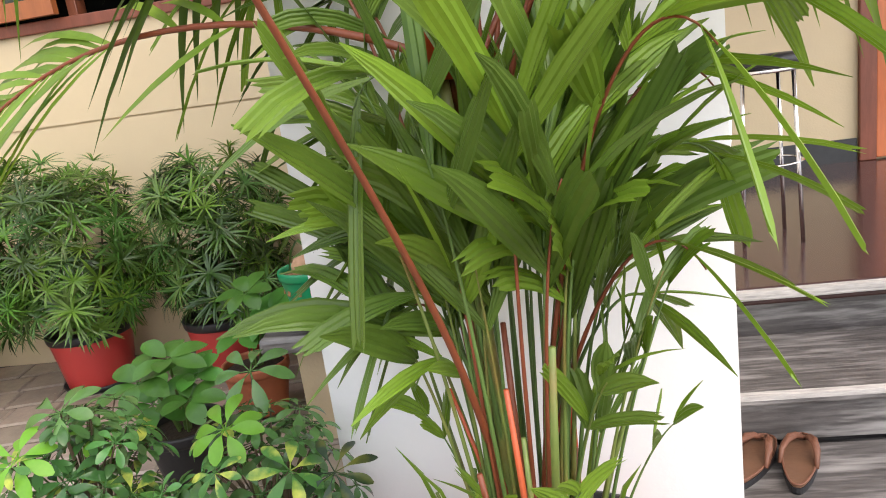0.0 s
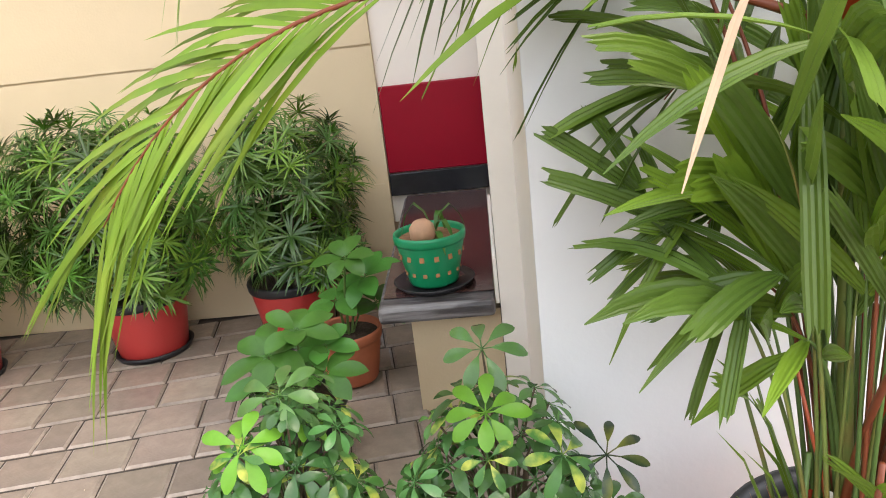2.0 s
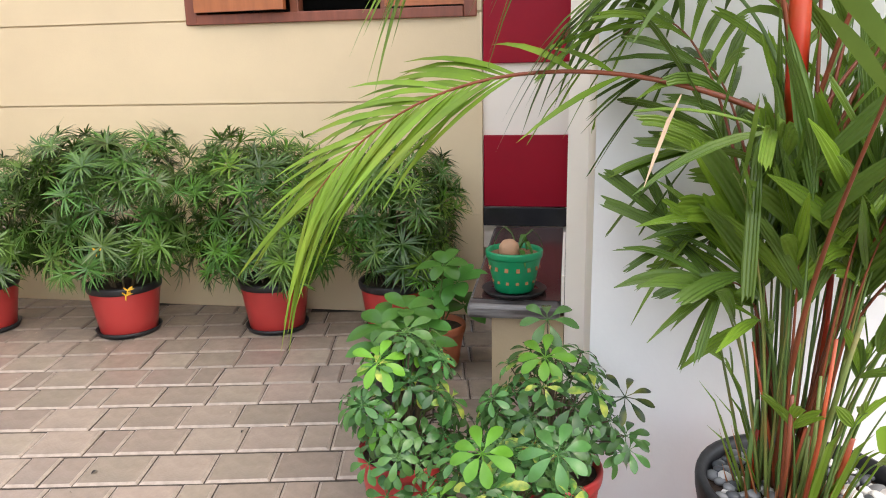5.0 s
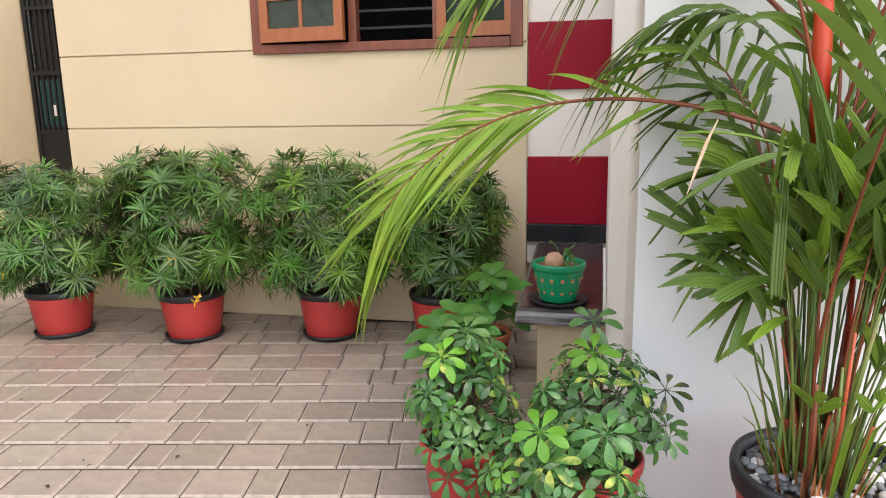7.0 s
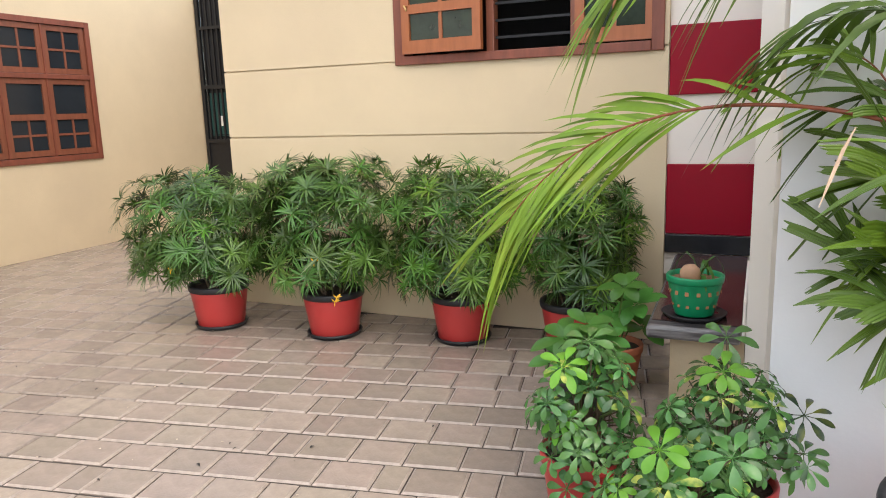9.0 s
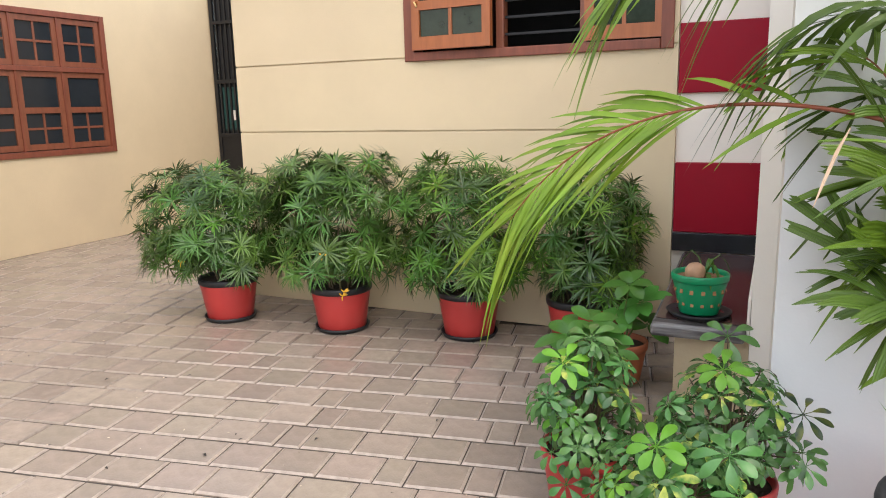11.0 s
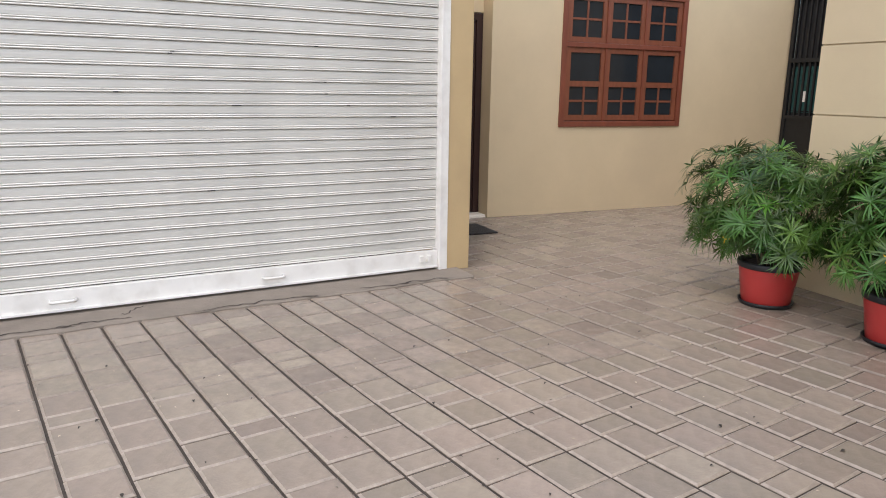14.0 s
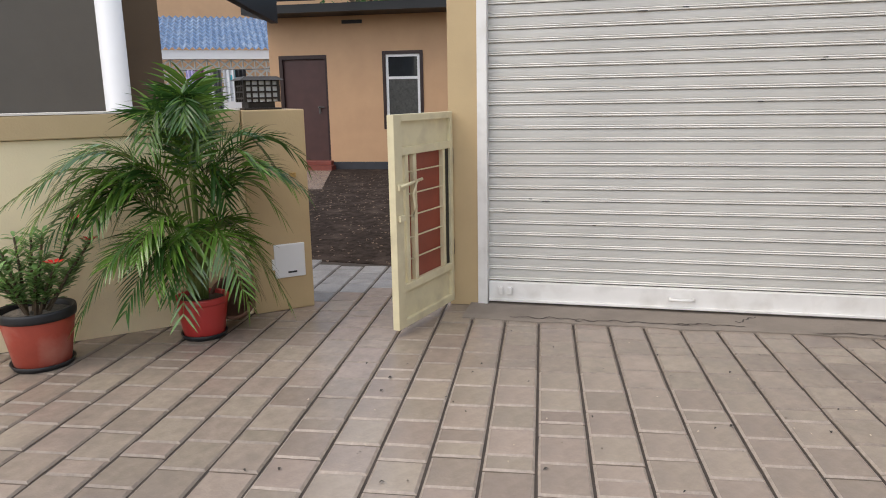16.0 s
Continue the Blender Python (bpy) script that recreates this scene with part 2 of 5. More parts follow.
def tube(bm, pts, radii, seg=6):
    pts = [Vector(p) for p in pts]
    if not hasattr(radii, "__len__"):
        radii = [radii] * len(pts)
    rings = []
    for i, p in enumerate(pts):
        d = (pts[min(i + 1, len(pts) - 1)] - pts[max(i - 1, 0)]).normalized()
        a = d.cross(Vector((0.13, 0.31, 1)) if abs(d.z) < 0.9 else Vector((1, 0.2, 0))).normalized()
        b = d.cross(a)
        rings.append([bm.verts.new(p + radii[i] * (math.cos(2 * math.pi * k / seg) * a + math.sin(2 * math.pi * k / seg) * b)) for k in range(seg)])
    for a, b in zip(rings, rings[1:]):
        for k in range(seg):
            bm.faces.new((a[k], a[(k + 1) % seg], b[(k + 1) % seg], b[k]))
    bm.faces.new(rings[0][::-1])
    bm.faces.new(rings[-1])
    return bm


def blade(bm, pts, widths, normal, fold=0.25):
    """A thin leaf along pts: width and fold across, as two strips."""
    pts = [Vector(p) for p in pts]
    rows = []
    for i, p in enumerate(pts):
        d = (pts[min(i + 1, len(pts) - 1)] - pts[max(i - 1, 0)]).normalized()
        side = d.cross(normal)
        if side.length < 1e-4:
            side = d.orthogonal()
        side.normalize()
        up = side.cross(d)
        w = widths[i] / 2
        if w < 1e-5:
            rows.append([bm.verts.new(p)])
        else:
            rows.append([bm.verts.new(p - side * w + up * w * fold), bm.verts.new(p), bm.verts.new(p + side * w + up * w * fold)])
    for a, b in zip(rows, rows[1:]):
        if len(a) == 3 and len(b) == 3:
            bm.faces.new((a[0], a[1], b[1], b[0]))
            bm.faces.new((a[1], a[2], b[2], b[1]))
        elif len(a) == 3:
            bm.faces.new((a[0], a[1], b[0]))
            bm.faces.new((a[1], a[2], b[0]))
        elif len(b) == 3:
            bm.faces.new((a[0], b[1], b[0]))
            bm.faces.new((a[0], b[2], b[1]))


def structure(name, bm, material, label, category, m=None, parent=None):
    ob = obj(name, bm, material, parent)
    if m is not None:
        ob.matrix_basis = m
    return tagged(ob, label, category, kind="structure")

# ---- large structure ----
ground = structure("ground", boxes((-60, 60, -60, 60, -0.3, -0.06)), GROUT, "dark earth and sand bed under the paving", "ground")

# house wall behind the row of red pots, with two scored lines and a window opening
WX0, WX1, WY = -4.07, -0.99, 4.0
WIN = (-2.68, -1.015, 1.67, 2.95)
LINES = (1.23, 1.695, 2.23, 2.76)
bm = bmesh.new()
box(bm, WX0, WIN[0], WY + 0.014, WY + 0.23, 0, 3.3)
box(bm, WIN[0], WIN[1], WY + 0.014, WY + 0.23, 0, WIN[2])
box(bm, WIN[0], WIN[1], WY + 0.014, WY + 0.23, WIN[3], 3.3)
box(bm, WIN[1], WX1, WY + 0.014, WY + 0.23, 0, 3.3)
zs = (0.0, *LINES, 3.3)
for z0, z1 in zip(zs, zs[1:]):
    a, b = z0 + (0.005 if z0 else 0), z1 - 0.005
    if b <= WIN[2]:
        box(bm, WX0, WX1, WY, WY + 0.012, a, b)
    else:
        box(bm, WX0, WIN[0], WY, WY + 0.012, a, b)
        box(bm, WIN[1], WX1, WY, WY + 0.012, a, b)
        if a < WIN[2]:
            box(bm, WIN[0], WIN[1], WY, WY + 0.012, a, WIN[2])
structure("wall_north", bm, CREAM, "cream painted house wall with scored horizontal lines", "wall")
structure("wall_north_side", boxes((WX0, WX0 + 0.2, WY + 0.235, 9.0, 0, 3.3)), CREAM, "cream painted side of the house", "wall")
structure("plinth", boxes((WX0, WX1, WY - 0.008, WY - 0.002, 0, 0.60)), CREAM, "shallow cream plinth along the house wall", "trim")

# unseen eave, added to shade the paving under the pots
structure("eave", boxes((WX0 - 0.4, -0.41, 3.45, WY + 0.25, 3.31, 3.42), bevel=0.01), FLANK, "unseen pale eave added to shade the paving below", "roof")

# unseen porch roof on the white pillar, added to keep the verandah darker
structure("ceiling", boxes((-0.40, 4.0, 1.9, 5.2, 3.31, 3.42)), WARMWHITE, "unseen white roof slab added to keep the verandah darker", "ceiling")

# wall across the passage with the side window
SX = -7.32
SW = (4.01, 5.70, 0.97, 2.44)
structure("wall_west", boxes((SX - 0.28, SX, 3.16, SW[0], 0, 3.6), (SX - 0.28, SX, SW[0], SW[1], 0, SW[2]), (SX - 0.28, SX, SW[0], SW[1], SW[3], 3.6), (SX - 0.28, SX, SW[1], 7.41, 0, 3.6)),
          CREAM, "cream painted wall with a wooden window", "wall")
structure("wall_doorway", boxes((SX - 0.40, SX - 0.20, 1.2, 3.155, 2.15, 3.6), (SX - 0.40, SX - 0.20, 1.2, 2.09, 0, 2.148)), CREAM, "cream painted wall round a recessed door", "wall")
structure("wall_passage_end", boxes((SX - 2, 0.0, 11.0, 11.2, 0, 3.4)), TAN, "tan wall at the end of the side passage", "wall")

# garage front with the roller shutter
GM = pose(-4.98, -2.2, 0, 0, 0, 95.23)
structure("wall_garage_pier", boxes((-0.09, 0.10, 0, 0.25, 0, 3.4), bevel=0.004), TAN, "tan painted pier beside the roller shutter", "wall", GM)
structure("wall_garage_pier", boxes((4.01, 4.21, 0, 0.25, 0, 3.4), bevel=0.004), TAN, "tan painted pier beside the roller shutter", "wall", GM)
structure("wall_garage_lintel", boxes((0.102, 4.008, 0, 0.25, 2.75, 3.4)), TAN, "tan painted lintel over the roller shutter", "wall", GM)
structure("wall_garage_sides", boxes((-0.09, 0.11, 0.255, 6, 0, 3.4), (4.01, 4.21, 0.255, 3.2, 0, 3.4), (-0.09, 4.21, 6.005, 6.2, 0, 3.4)), TAN, "tan painted side walls of the garage", "wall", GM)
bm = bmesh.new()
top, low = [], []
for i in range(61):
    x = 0.05 + 4.05 * i / 60
    y = -0.31 + 0.012 * x + 0.022 * noise.noise((x * 3, 0.3, 0)) + 0.012 * noise.noise((x * 11, 2.3, 0))
    top.append((bm.verts.new((x, y, 0.006)), bm.verts.new((x, y + 0.03, 0.013)), bm.verts.new((x, 0.30, 0.024))))
    low.append(bm.verts.new((x, y, -0.05)))
for i in range(60):
    bm.faces.new((low[i], low[i + 1], top[i + 1][0], top[i][0]))
    for k in (0, 1):
        bm.faces.new((top[i][k], top[i + 1][k], top[i + 1][k + 1], top[i][k + 1]))
structure("apron", bm, CONCRETE, "cracked concrete sill under the roller shutter", "sill", GM)

for k, (x0, x1, yy) in enumerate(((0.75, 1.45, -0.262), (1.35, 1.75, -0.235), (2.1, 2.9, -0.262), (0.35, 0.8, -0.27), (1.7, 1.85, -0.15), (3.2, 3.9, -0.245))):
    bm = bmesh.new()
    n = 24
    pts = [Vector((x0 + (x1 - x0) * i / n, yy + 0.045 * noise.noise((i * 0.42, k * 3.1, 0)) + (0.006 * i if k == 4 else 0.018 * math.sin(3.1 * i / n)), 0.0155 + 0.026 * (yy + 0.28) * 0.6)) for i in range(n + 1)]
    blade(bm, pts, [0.006 + 0.024 * abs(noise.noise((i * 0.8, k, 2))) for i in range(n)] + [0.0], Vector((0, 0, 1)), 0.0)
    structure("crack", bm, GROUT, "dark crack in the concrete sill", "crack", GM)
# white pillar, verandah, steps
structure("pillar", boxes((-0.442, 0.47, 2.15, 2.17, -0.03, 3.3)), WHITE, "white painted front of the porch pillar", "pillar")
structure("pillar_core", boxes((-0.442, 0.47, 2.172, 2.90, -0.03, 3.3), (-0.522, 0.47, 2.902, 3.96, -0.03, 3.3)), FLANK, "pale cream flank of the porch pillar", "pillar")
bm = boxes((-0.537, -0.524, 2.90, 3.75, 0.40, 0.56), bevel=0.004)
structure("pillar_skirting", bm, FLANK, "pale skirting board on the pillar above the ledge", "trim")
structure("verandah_base", boxes((-0.83, -0.525, 2.95, 3.985, -0.03, 0.365)), CREAM, "cream painted base of the verandah", "wall")
structure("verandah_riser", boxes((0.475, 4.0, 3.0, 5.6, -0.03, 0.365)), GRANITE, "streaked grey granite riser of the verandah", "step")
bm = boxes((-0.925, -0.54, 2.86, 3.985, 0.372, 0.43), bevel=0.014)
for v in bm.verts:
    v.co.z += 0.088 * (v.co.y - 2.86)
structure("ledge", bm, GRANITE, "grey granite ledge at the end of the verandah", "ledge")
bm = boxes((-0.91, -0.54, 2.93, 3.98, 0.4325, 0.4345))
for v in bm.verts:
    v.co.z += 0.088 * (v.co.y - 2.86)
structure("ledge_top", bm, POLISHED, "polished dark top of the granite ledge", "ledge")
structure("verandah_floor", boxes((0.475, 4.0, 2.96, 5.0, 0.37, 0.43), bevel=0.008), POLISHED, "dark polished granite verandah floor", "floor")
bm = bmesh.new()
for y0, z1 in ((2.50, 0.287), (1.95, 0.143)):
    box(bm, 0.475, 4.0, y0 + 0.02, 2.955, z1 - 0.143, z1 - 0.03)
structure("steps", bm, GRANITE, "grey streaked granite entrance steps", "steps")
for y0, z1 in ((2.92, 0.43), (2.50, 0.287), (1.95, 0.143)):
    y1 = {0.43: 2.955, 0.287: 2.918, 0.143: 2.498}[z1]
    structure("tread", boxes((0.475, 4.0, y0, y1, z1 - 0.03, z1), bevel=0.006), GRANITE if z1 < 0.4 else NOSING, "grey streaked granite step tread", "steps")
    structure("nosing", boxes((0.476, 4.0, y0 - 0.004, y0 + 0.022, z1 - 0.012, z1 + 0.002)), NOSING, "granite step edge painted pale for the light it catches", "steps")
# panelled wall behind the ledge: crimson and white bands
structure("wall_banded", boxes((-0.989, -0.44, WY + 0.03, WY + 0.3, 0.40, 3.3)), WARMWHITE, "white wall with crimson painted panels", "wall")
for z0, z1 in ((0.643, 1.042), (1.425, 1.80), (2.2, 2.6)):
    structure("crimson_panel", boxes((-0.985, -0.45, WY + 0.006, WY + 0.026, z0, z1), bevel=0.006), CRIMSON, "glossy crimson painted wall panel", "panel")
structure("skirting", boxes((-0.985, -0.45, WY - 0.004, WY + 0.02, 0.535, 0.639), bevel=0.003), BLACKGRANITE, "black polished granite skirting", "trim")
structure("wall_verandah", boxes((-0.39, 4.0, 5.0, 5.2, 0.0, 3.3)), CREAM, "cream painted verandah wall", "wall")
structure("verandah_skirting", boxes((0.475, 1.845, 4.985, 4.998, 0.43, 0.56), (2.65, 4.0, 4.985, 4.998, 0.43, 0.56)), BLACKGRANITE, "black granite skirting on the verandah", "trim")
d = thing("door_1", pose(1.85, 4.99, 0.43), "varnished orange-brown wooden front door, closed", "door", kind="structure")
part("door_frame", boxes((0, 0.09, -0.03, 0.0, 0, 2.2), (0.71, 0.80, -0.03, 0.0, 0, 2.2), (0.09, 0.71, -0.03, 0.0, 2.1, 2.2), bevel=0.006), WOODRED, d)
part("door_leaf", boxes((0.092, 0.708, -0.02, -0.002, 0.01, 2.098), (0.18, 0.62, -0.03, -0.02, 0.2, 0.9), (0.18, 0.62, -0.03, -0.02, 1.1, 1.95), bevel=0.004), DOORORANGE, d)


# ---- windows, doors and gates of the setting ----
def leaf(parent, name, x0, x1, z0, z1, rows, y=0.0, t=0.035, m=None, stile=0.055, mat_wood=None, glass=None):
    """One wooden sash. rows: (z0, z1, columns, lines) of its glazed fields."""
    w = mat_wood or WOOD
    sash = thing(name, m or Matrix(), "", "")
    for k in ("label", "category"):
        if k in sash:
            del sash[k]
    sash.parent = parent
    bs = [(x0, x0 + stile, y, y + t, z0, z1), (x1 - stile, x1, y, y + t, z0, z1)]
    a, b = x0 + stile, x1 - stile
    edges = [z0] + [e for r in rows for e in (r[0], r[1])] + [z1]
    for i in range(0, len(edges), 2):
        bs.append((a, b, y, y + t, edges[i], edges[i + 1]))
    part("sash_frame", boxes(*bs), w, sash)
    for (r0, r1, nc, nl) in rows:
        bars = []
        for c in range(1, nc):
            xc = a + (b - a) * c / nc
            bars.append((xc - 0.011, xc + 0.011, y + 0.006, y + t - 0.008, r0, r1))
        for l in range(1, nl):
            zc = r0 + (r1 - r0) * l / nl
            bars.append((a, b, y + 0.008, y + t - 0.010, zc - 0.011, zc + 0.011))
        if bars:
            part("glazing_bar", boxes(*bars), w, sash)
        for c in range(nc):
            for l in range(nl):
                xa, xb = a + (b - a) * c / nc, a + (b - a) * (c + 1) / nc
                za, zb = r0 + (r1 - r0) * l / nl, r0 + (r1 - r0) * (l + 1) / nl
                part("pane", boxes((xa + 0.003, xb - 0.003, y + 0.016, y + 0.020, za + 0.003, zb - 0.003)), glass or GLASS, sash)
    return sash


w1 = thing("window_1", pose(WIN[0], WY, 0), "wooden casement window with its middle opened, dark room behind", "window", kind="structure")
L = WIN[1] - WIN[0]
part("window_frame", boxes((0, 0.07, -0.015, 0.12, WIN[2], WIN[3]), (L - 0.07, L, -0.015, 0.12, WIN[2], WIN[3]), (0.07, L - 0.07, -0.025, 0.12, WIN[2], WIN[2] + 0.055), (0.07, L - 0.07, -0.015, 0.12, WIN[3] - 0.07, WIN[3]), bevel=0.005), WOODRED, w1)
part("mullion", boxes((0.61, 0.66, 0.03, 0.11, WIN[2] + 0.056, WIN[3] - 0.071), bevel=0.004), WOOD, w1)
part("mullion", boxes((1.13, 1.18, 0.03, 0.11, WIN[2] + 0.056, WIN[3] - 0.071), bevel=0.004), WOOD, w1)
panes = ((1.815, 1.975, 2, 1), (2.03, 2.40, 2, 2), (2.46, 2.82, 2, 2))
leaf(w1, "casement", 0.075, 0.625, 1.735, 2.87, panes, -0.045, mat_wood=WOODLIT, glass=GREENGLASS, m=pose(0, 0, 0) @ pose(0.075, 0, 0, 0, 0, -5) @ pose(-0.075, 0, 0))
leaf(w1, "casement", 1.165, 1.615, 1.735, 2.87, panes, -0.012, mat_wood=WOODLIT, glass=GREENGLASS)
for i in range(10):
    part("security_bar", boxes((0.66, 1.13, 0.06, 0.075, 1.80 + 0.1 * i, 1.815 + 0.1 * i)), BLACKMETAL, w1)
bm = bmesh.new()
tube(bm, [(0.115, -0.05, 2.02), (0.115, -0.085, 2.02), (0.135, -0.095, 1.99)], 0.006, 8)
part("hook", bm, BRASS, w1)
structure("wall_room", boxes((-3.0, -0.99, 5.6, 5.7, 1.0, 3.2), (-3.0, -0.99, 4.235, 5.595, 1.0, 1.1), (-3.0, -0.99, 4.235, 5.595, 3.1, 3.2), (-3.1, -3.005, 4.235, 5.7, 1.0, 3.2), (-0.985, -0.96, 4.3, 5.7, 1.0, 3.2)), SHADEBLACK, "room behind the open casement, its shade painted near black", "wall")

w2 = thing("window_2", pose(SX, SW[0], 0, 0, 0, 90), "closed reddish wooden window with three glazed leaves", "window", kind="structure")
L = SW[1] - SW[0]
part("window_frame", boxes((0, 0.06, -0.02, 0.1, SW[2], SW[3]), (L - 0.06, L, -0.02, 0.1, SW[2], SW[3]), (0.06, L - 0.06, -0.02, 0.1, SW[2], SW[2] + 0.06), (0.06, L - 0.06, -0.02, 0.1, SW[3] - 0.06, SW[3]), (0.06, L - 0.06, -0.018, 0.1, 1.83, 1.88), bevel=0.004), WOODRED, w2)
for k in range(3):
    a = 0.062 + k * (L - 0.124) / 3
    b = a + (L - 0.124) / 3
    leaf(w2, "casement", a + 0.008, b - 0.008, 1.04, 1.828, ((1.10, 1.41, 2, 2), (1.47, 1.775, 1, 1)), 0.0)
    leaf(w2, "casement", a + 0.008, b - 0.008, 1.884, 2.375, ((1.94, 2.32, 2, 2),), 0.0)
    if k:
        part("mullion", boxes((a - 0.012, a + 0.006, -0.014, 0.05, 1.035, 2.378)), WOODRED, w2)
structure("wall_behind_window", boxes((SX - 0.27, SX - 0.12, SW[0], SW[1], SW[2], SW[3])), SHADEBLACK, "near-black slab standing for the unlit room behind the window", "wall")

# recessed dark doorway beside the garage, with threshold and mat
d = thing("door_2", pose(SX - 0.22, 2.1, 0, 0, 0, 90), "dark brown wooden door in a recess", "door", kind="structure")
part("door_frame", boxes((0, 0.07, -0.02, 0.08, 0.03, 2.14), (0.98, 1.05, -0.02, 0.08, 0.03, 2.14), (0.07, 0.98, -0.02, 0.08, 2.07, 2.14)), DARKWOOD, d)
part("door_leaf", boxes((0.072, 0.978, 0.0, 0.05, 0.035, 2.068), (0.17, 0.88, -0.012, 0.0, 0.2, 0.9), (0.17, 0.88, -0.012, 0.0, 1.05, 1.95)), DARKWOOD, d)
structure("threshold", boxes((SX - 0.20, SX - 0.02, 2.0, 3.15, -0.02, 0.030), bevel=0.005), WARMWHITE, "pale stone door sill", "sill")
tagged(obj("door_mat", boxes((-6.98, -6.50, 2.15, 2.86, 0.001, 0.016), bevel=0.005), MATBLACK), "dark rubber door mat on the paving", "mat")

# black steel gate across the side passage
g = thing("metal_gate", pose(SX + 0.03, 7.36, 0), "tall black steel gate with upright bars and a solid foot", "gate", kind="structure")
GL = 3.2
part("gate_frame", boxes((0, 0.05, 0, 0.04, 0.05, 3.0), (GL - 0.05, GL, 0, 0.04, 0.05, 3.0), (0.05, GL - 0.05, 0, 0.04, 0.05, 0.10), (0.05, GL - 0.05, 0, 0.04, 2.95, 3.0), (0.05, GL - 0.05, 0, 0.04, 1.05, 1.10), (0.05, GL - 0.05, 0, 0.04, 1.75, 1.80), (0.05, GL - 0.05, 0, 0.04, 2.5, 2.54)), BLACKMETAL, g)
part("gate_panel", boxes((0.05, GL - 0.05, 0.015, 0.02, 0.10, 1.05)), BLACKMETAL, g)
for i in range(40):
    x = 0.09 + i * (GL - 0.18) / 39
    part("bar", boxes((x - 0.011, x + 0.011, 0.008, 0.030, 1.10, 2.95)), BLACKMETAL, g)
# near-black sheet added for the darkness between the bars
part("gap_shade_sheet", boxes((0.05, GL - 0.05, 0.045, 0.05, 1.10, 2.95)), SHADEBLACK, g)
part("green_sheet", boxes((0.05, GL - 0.05, 0.041, 0.044, 1.16, 1.70)), GREENMESH, g, "dark green sheet behind the bars")
lx = -7.07 - (SX + 0.03)
part("notice", boxes((lx, lx + 0.11, 0.031, 0.033, 1.27, 1.40), bevel=0.001), WARMWHITE, g, "small pale notice on the gate")
bm = bmesh.new()
for i in range(9):
    box(bm, 0.05, GL - 0.05, 0.034, 0.040, 1.14 + 0.066 * i, 1.148 + 0.066 * i)
part("mesh_screen", bm, GREENMESH, g, "dark green wire screen")
tagged(obj("water_drum", lathe([(0, 0), (0.28, 0), (0.29, 0.02), (0.29, 1.5), (0.25, 1.62), (0, 1.64)], 28), GREENDRUM, smooth=True), "dark green plastic drum behind the gate", "drum").matrix_basis = pose(-6.3, 8.6, 0)
# unseen roof, added to keep light out of the passage behind the gate
structure("passage_roof", boxes((SX, WX0, 7.5, 11.0, 3.05, 3.12)), BLACKMETAL, "unseen dark sheet added to darken the end of the passage", "roof")

# roller shutter
rs = thing("roller_shutter", GM, "closed off-white steel roller shutter, slightly dirty", "roller shutter", kind="structure")
PITCH = 0.0765
prof = [(0.018, 0.0), (0.018, 0.0022), (-0.010, 0.0040), (-0.013, 0.008), (-0.010, 0.0125), (0.004, 0.014), (0.004, 0.0155), (-0.009, 0.017), (-0.012, 0.021), (-0.009, 0.025), (0.011, 0.0262), (0.011, 0.0282), (0.0, 0.0292), (-0.002, 0.05), (0.0, 0.0744), (0.018, 0.0750), (0.018, PITCH)]
bm = bmesh.new()
ends = [[bm.verts.new((x, y + 0.05, z)) for y, z in prof] for x in (0.15, 3.95)]
for i in range(len(prof) - 1):
    bm.faces.new((ends[0][i], ends[1][i], ends[1][i + 1], ends[0][i + 1]))
slat_mesh = bpy.data.meshes.new("slat")
bm.to_mesh(slat_mesh)
bm.free()
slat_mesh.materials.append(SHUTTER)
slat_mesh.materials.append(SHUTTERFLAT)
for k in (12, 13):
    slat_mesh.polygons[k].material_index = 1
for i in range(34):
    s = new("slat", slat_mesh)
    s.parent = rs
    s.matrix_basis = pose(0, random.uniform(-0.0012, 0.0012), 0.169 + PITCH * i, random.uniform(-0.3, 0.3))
chip_rnd = random.Random(31)
for i in range(16):
    x, z = chip_rnd.uniform(0.4, 3.6), 0.163 + PITCH * chip_rnd.randint(4, 26) + chip_rnd.choice((0.009, 0.022))
    w = chip_rnd.uniform(0.008, 0.03)
    part("chip", boxes((x - w, x + w, 0.035, 0.037, z - 0.0022, z + 0.0022)), BLACKMETAL, rs, "dark chip in the paint")
part("guide", boxes((0.10, 0.165, -0.012, 0.09, 0.012, 2.78), (0.150, 0.165, -0.018, -0.012, 0.012, 2.78), bevel=0.003), SHUTTERWHITE, rs)
part("guide", boxes((3.94, 4.01, -0.012, 0.09, 0.012, 2.78), (3.94, 3.955, -0.018, -0.012, 0.012, 2.78), bevel=0.003), SHUTTERWHITE, rs)
bm = boxes((0.17, 3.935, 0.012, 0.055, 0.035, 0.165), (0.17, 3.935, -0.004, 0.012, 0.035, 0.052), bevel=0.003)
bar = part("bottom_bar", bm, SHUTTERWHITE, rs)
for x in (1.40, 2.67):
    bm = bmesh.new()
    tube(bm, [(x - 0.07, 0.012, 0.102), (x - 0.068, -0.018, 0.102), (x - 0.05, -0.028, 0.102), (x + 0.05, -0.028, 0.102), (x + 0.068, -0.018, 0.102), (x + 0.07, 0.012, 0.102)], 0.009, 8)
    part("handle", bm, SHUTTERWHITE, bar, smooth=True)
for x in (0.25, 0.31, 3.80, 3.86):
    part("lock_bracket", boxes((x - 0.016, x + 0.016, -0.012, 0.012, 0.085, 0.135), bevel=0.004), SHUTTERWHITE, bar, "chipped paint lock bracket")
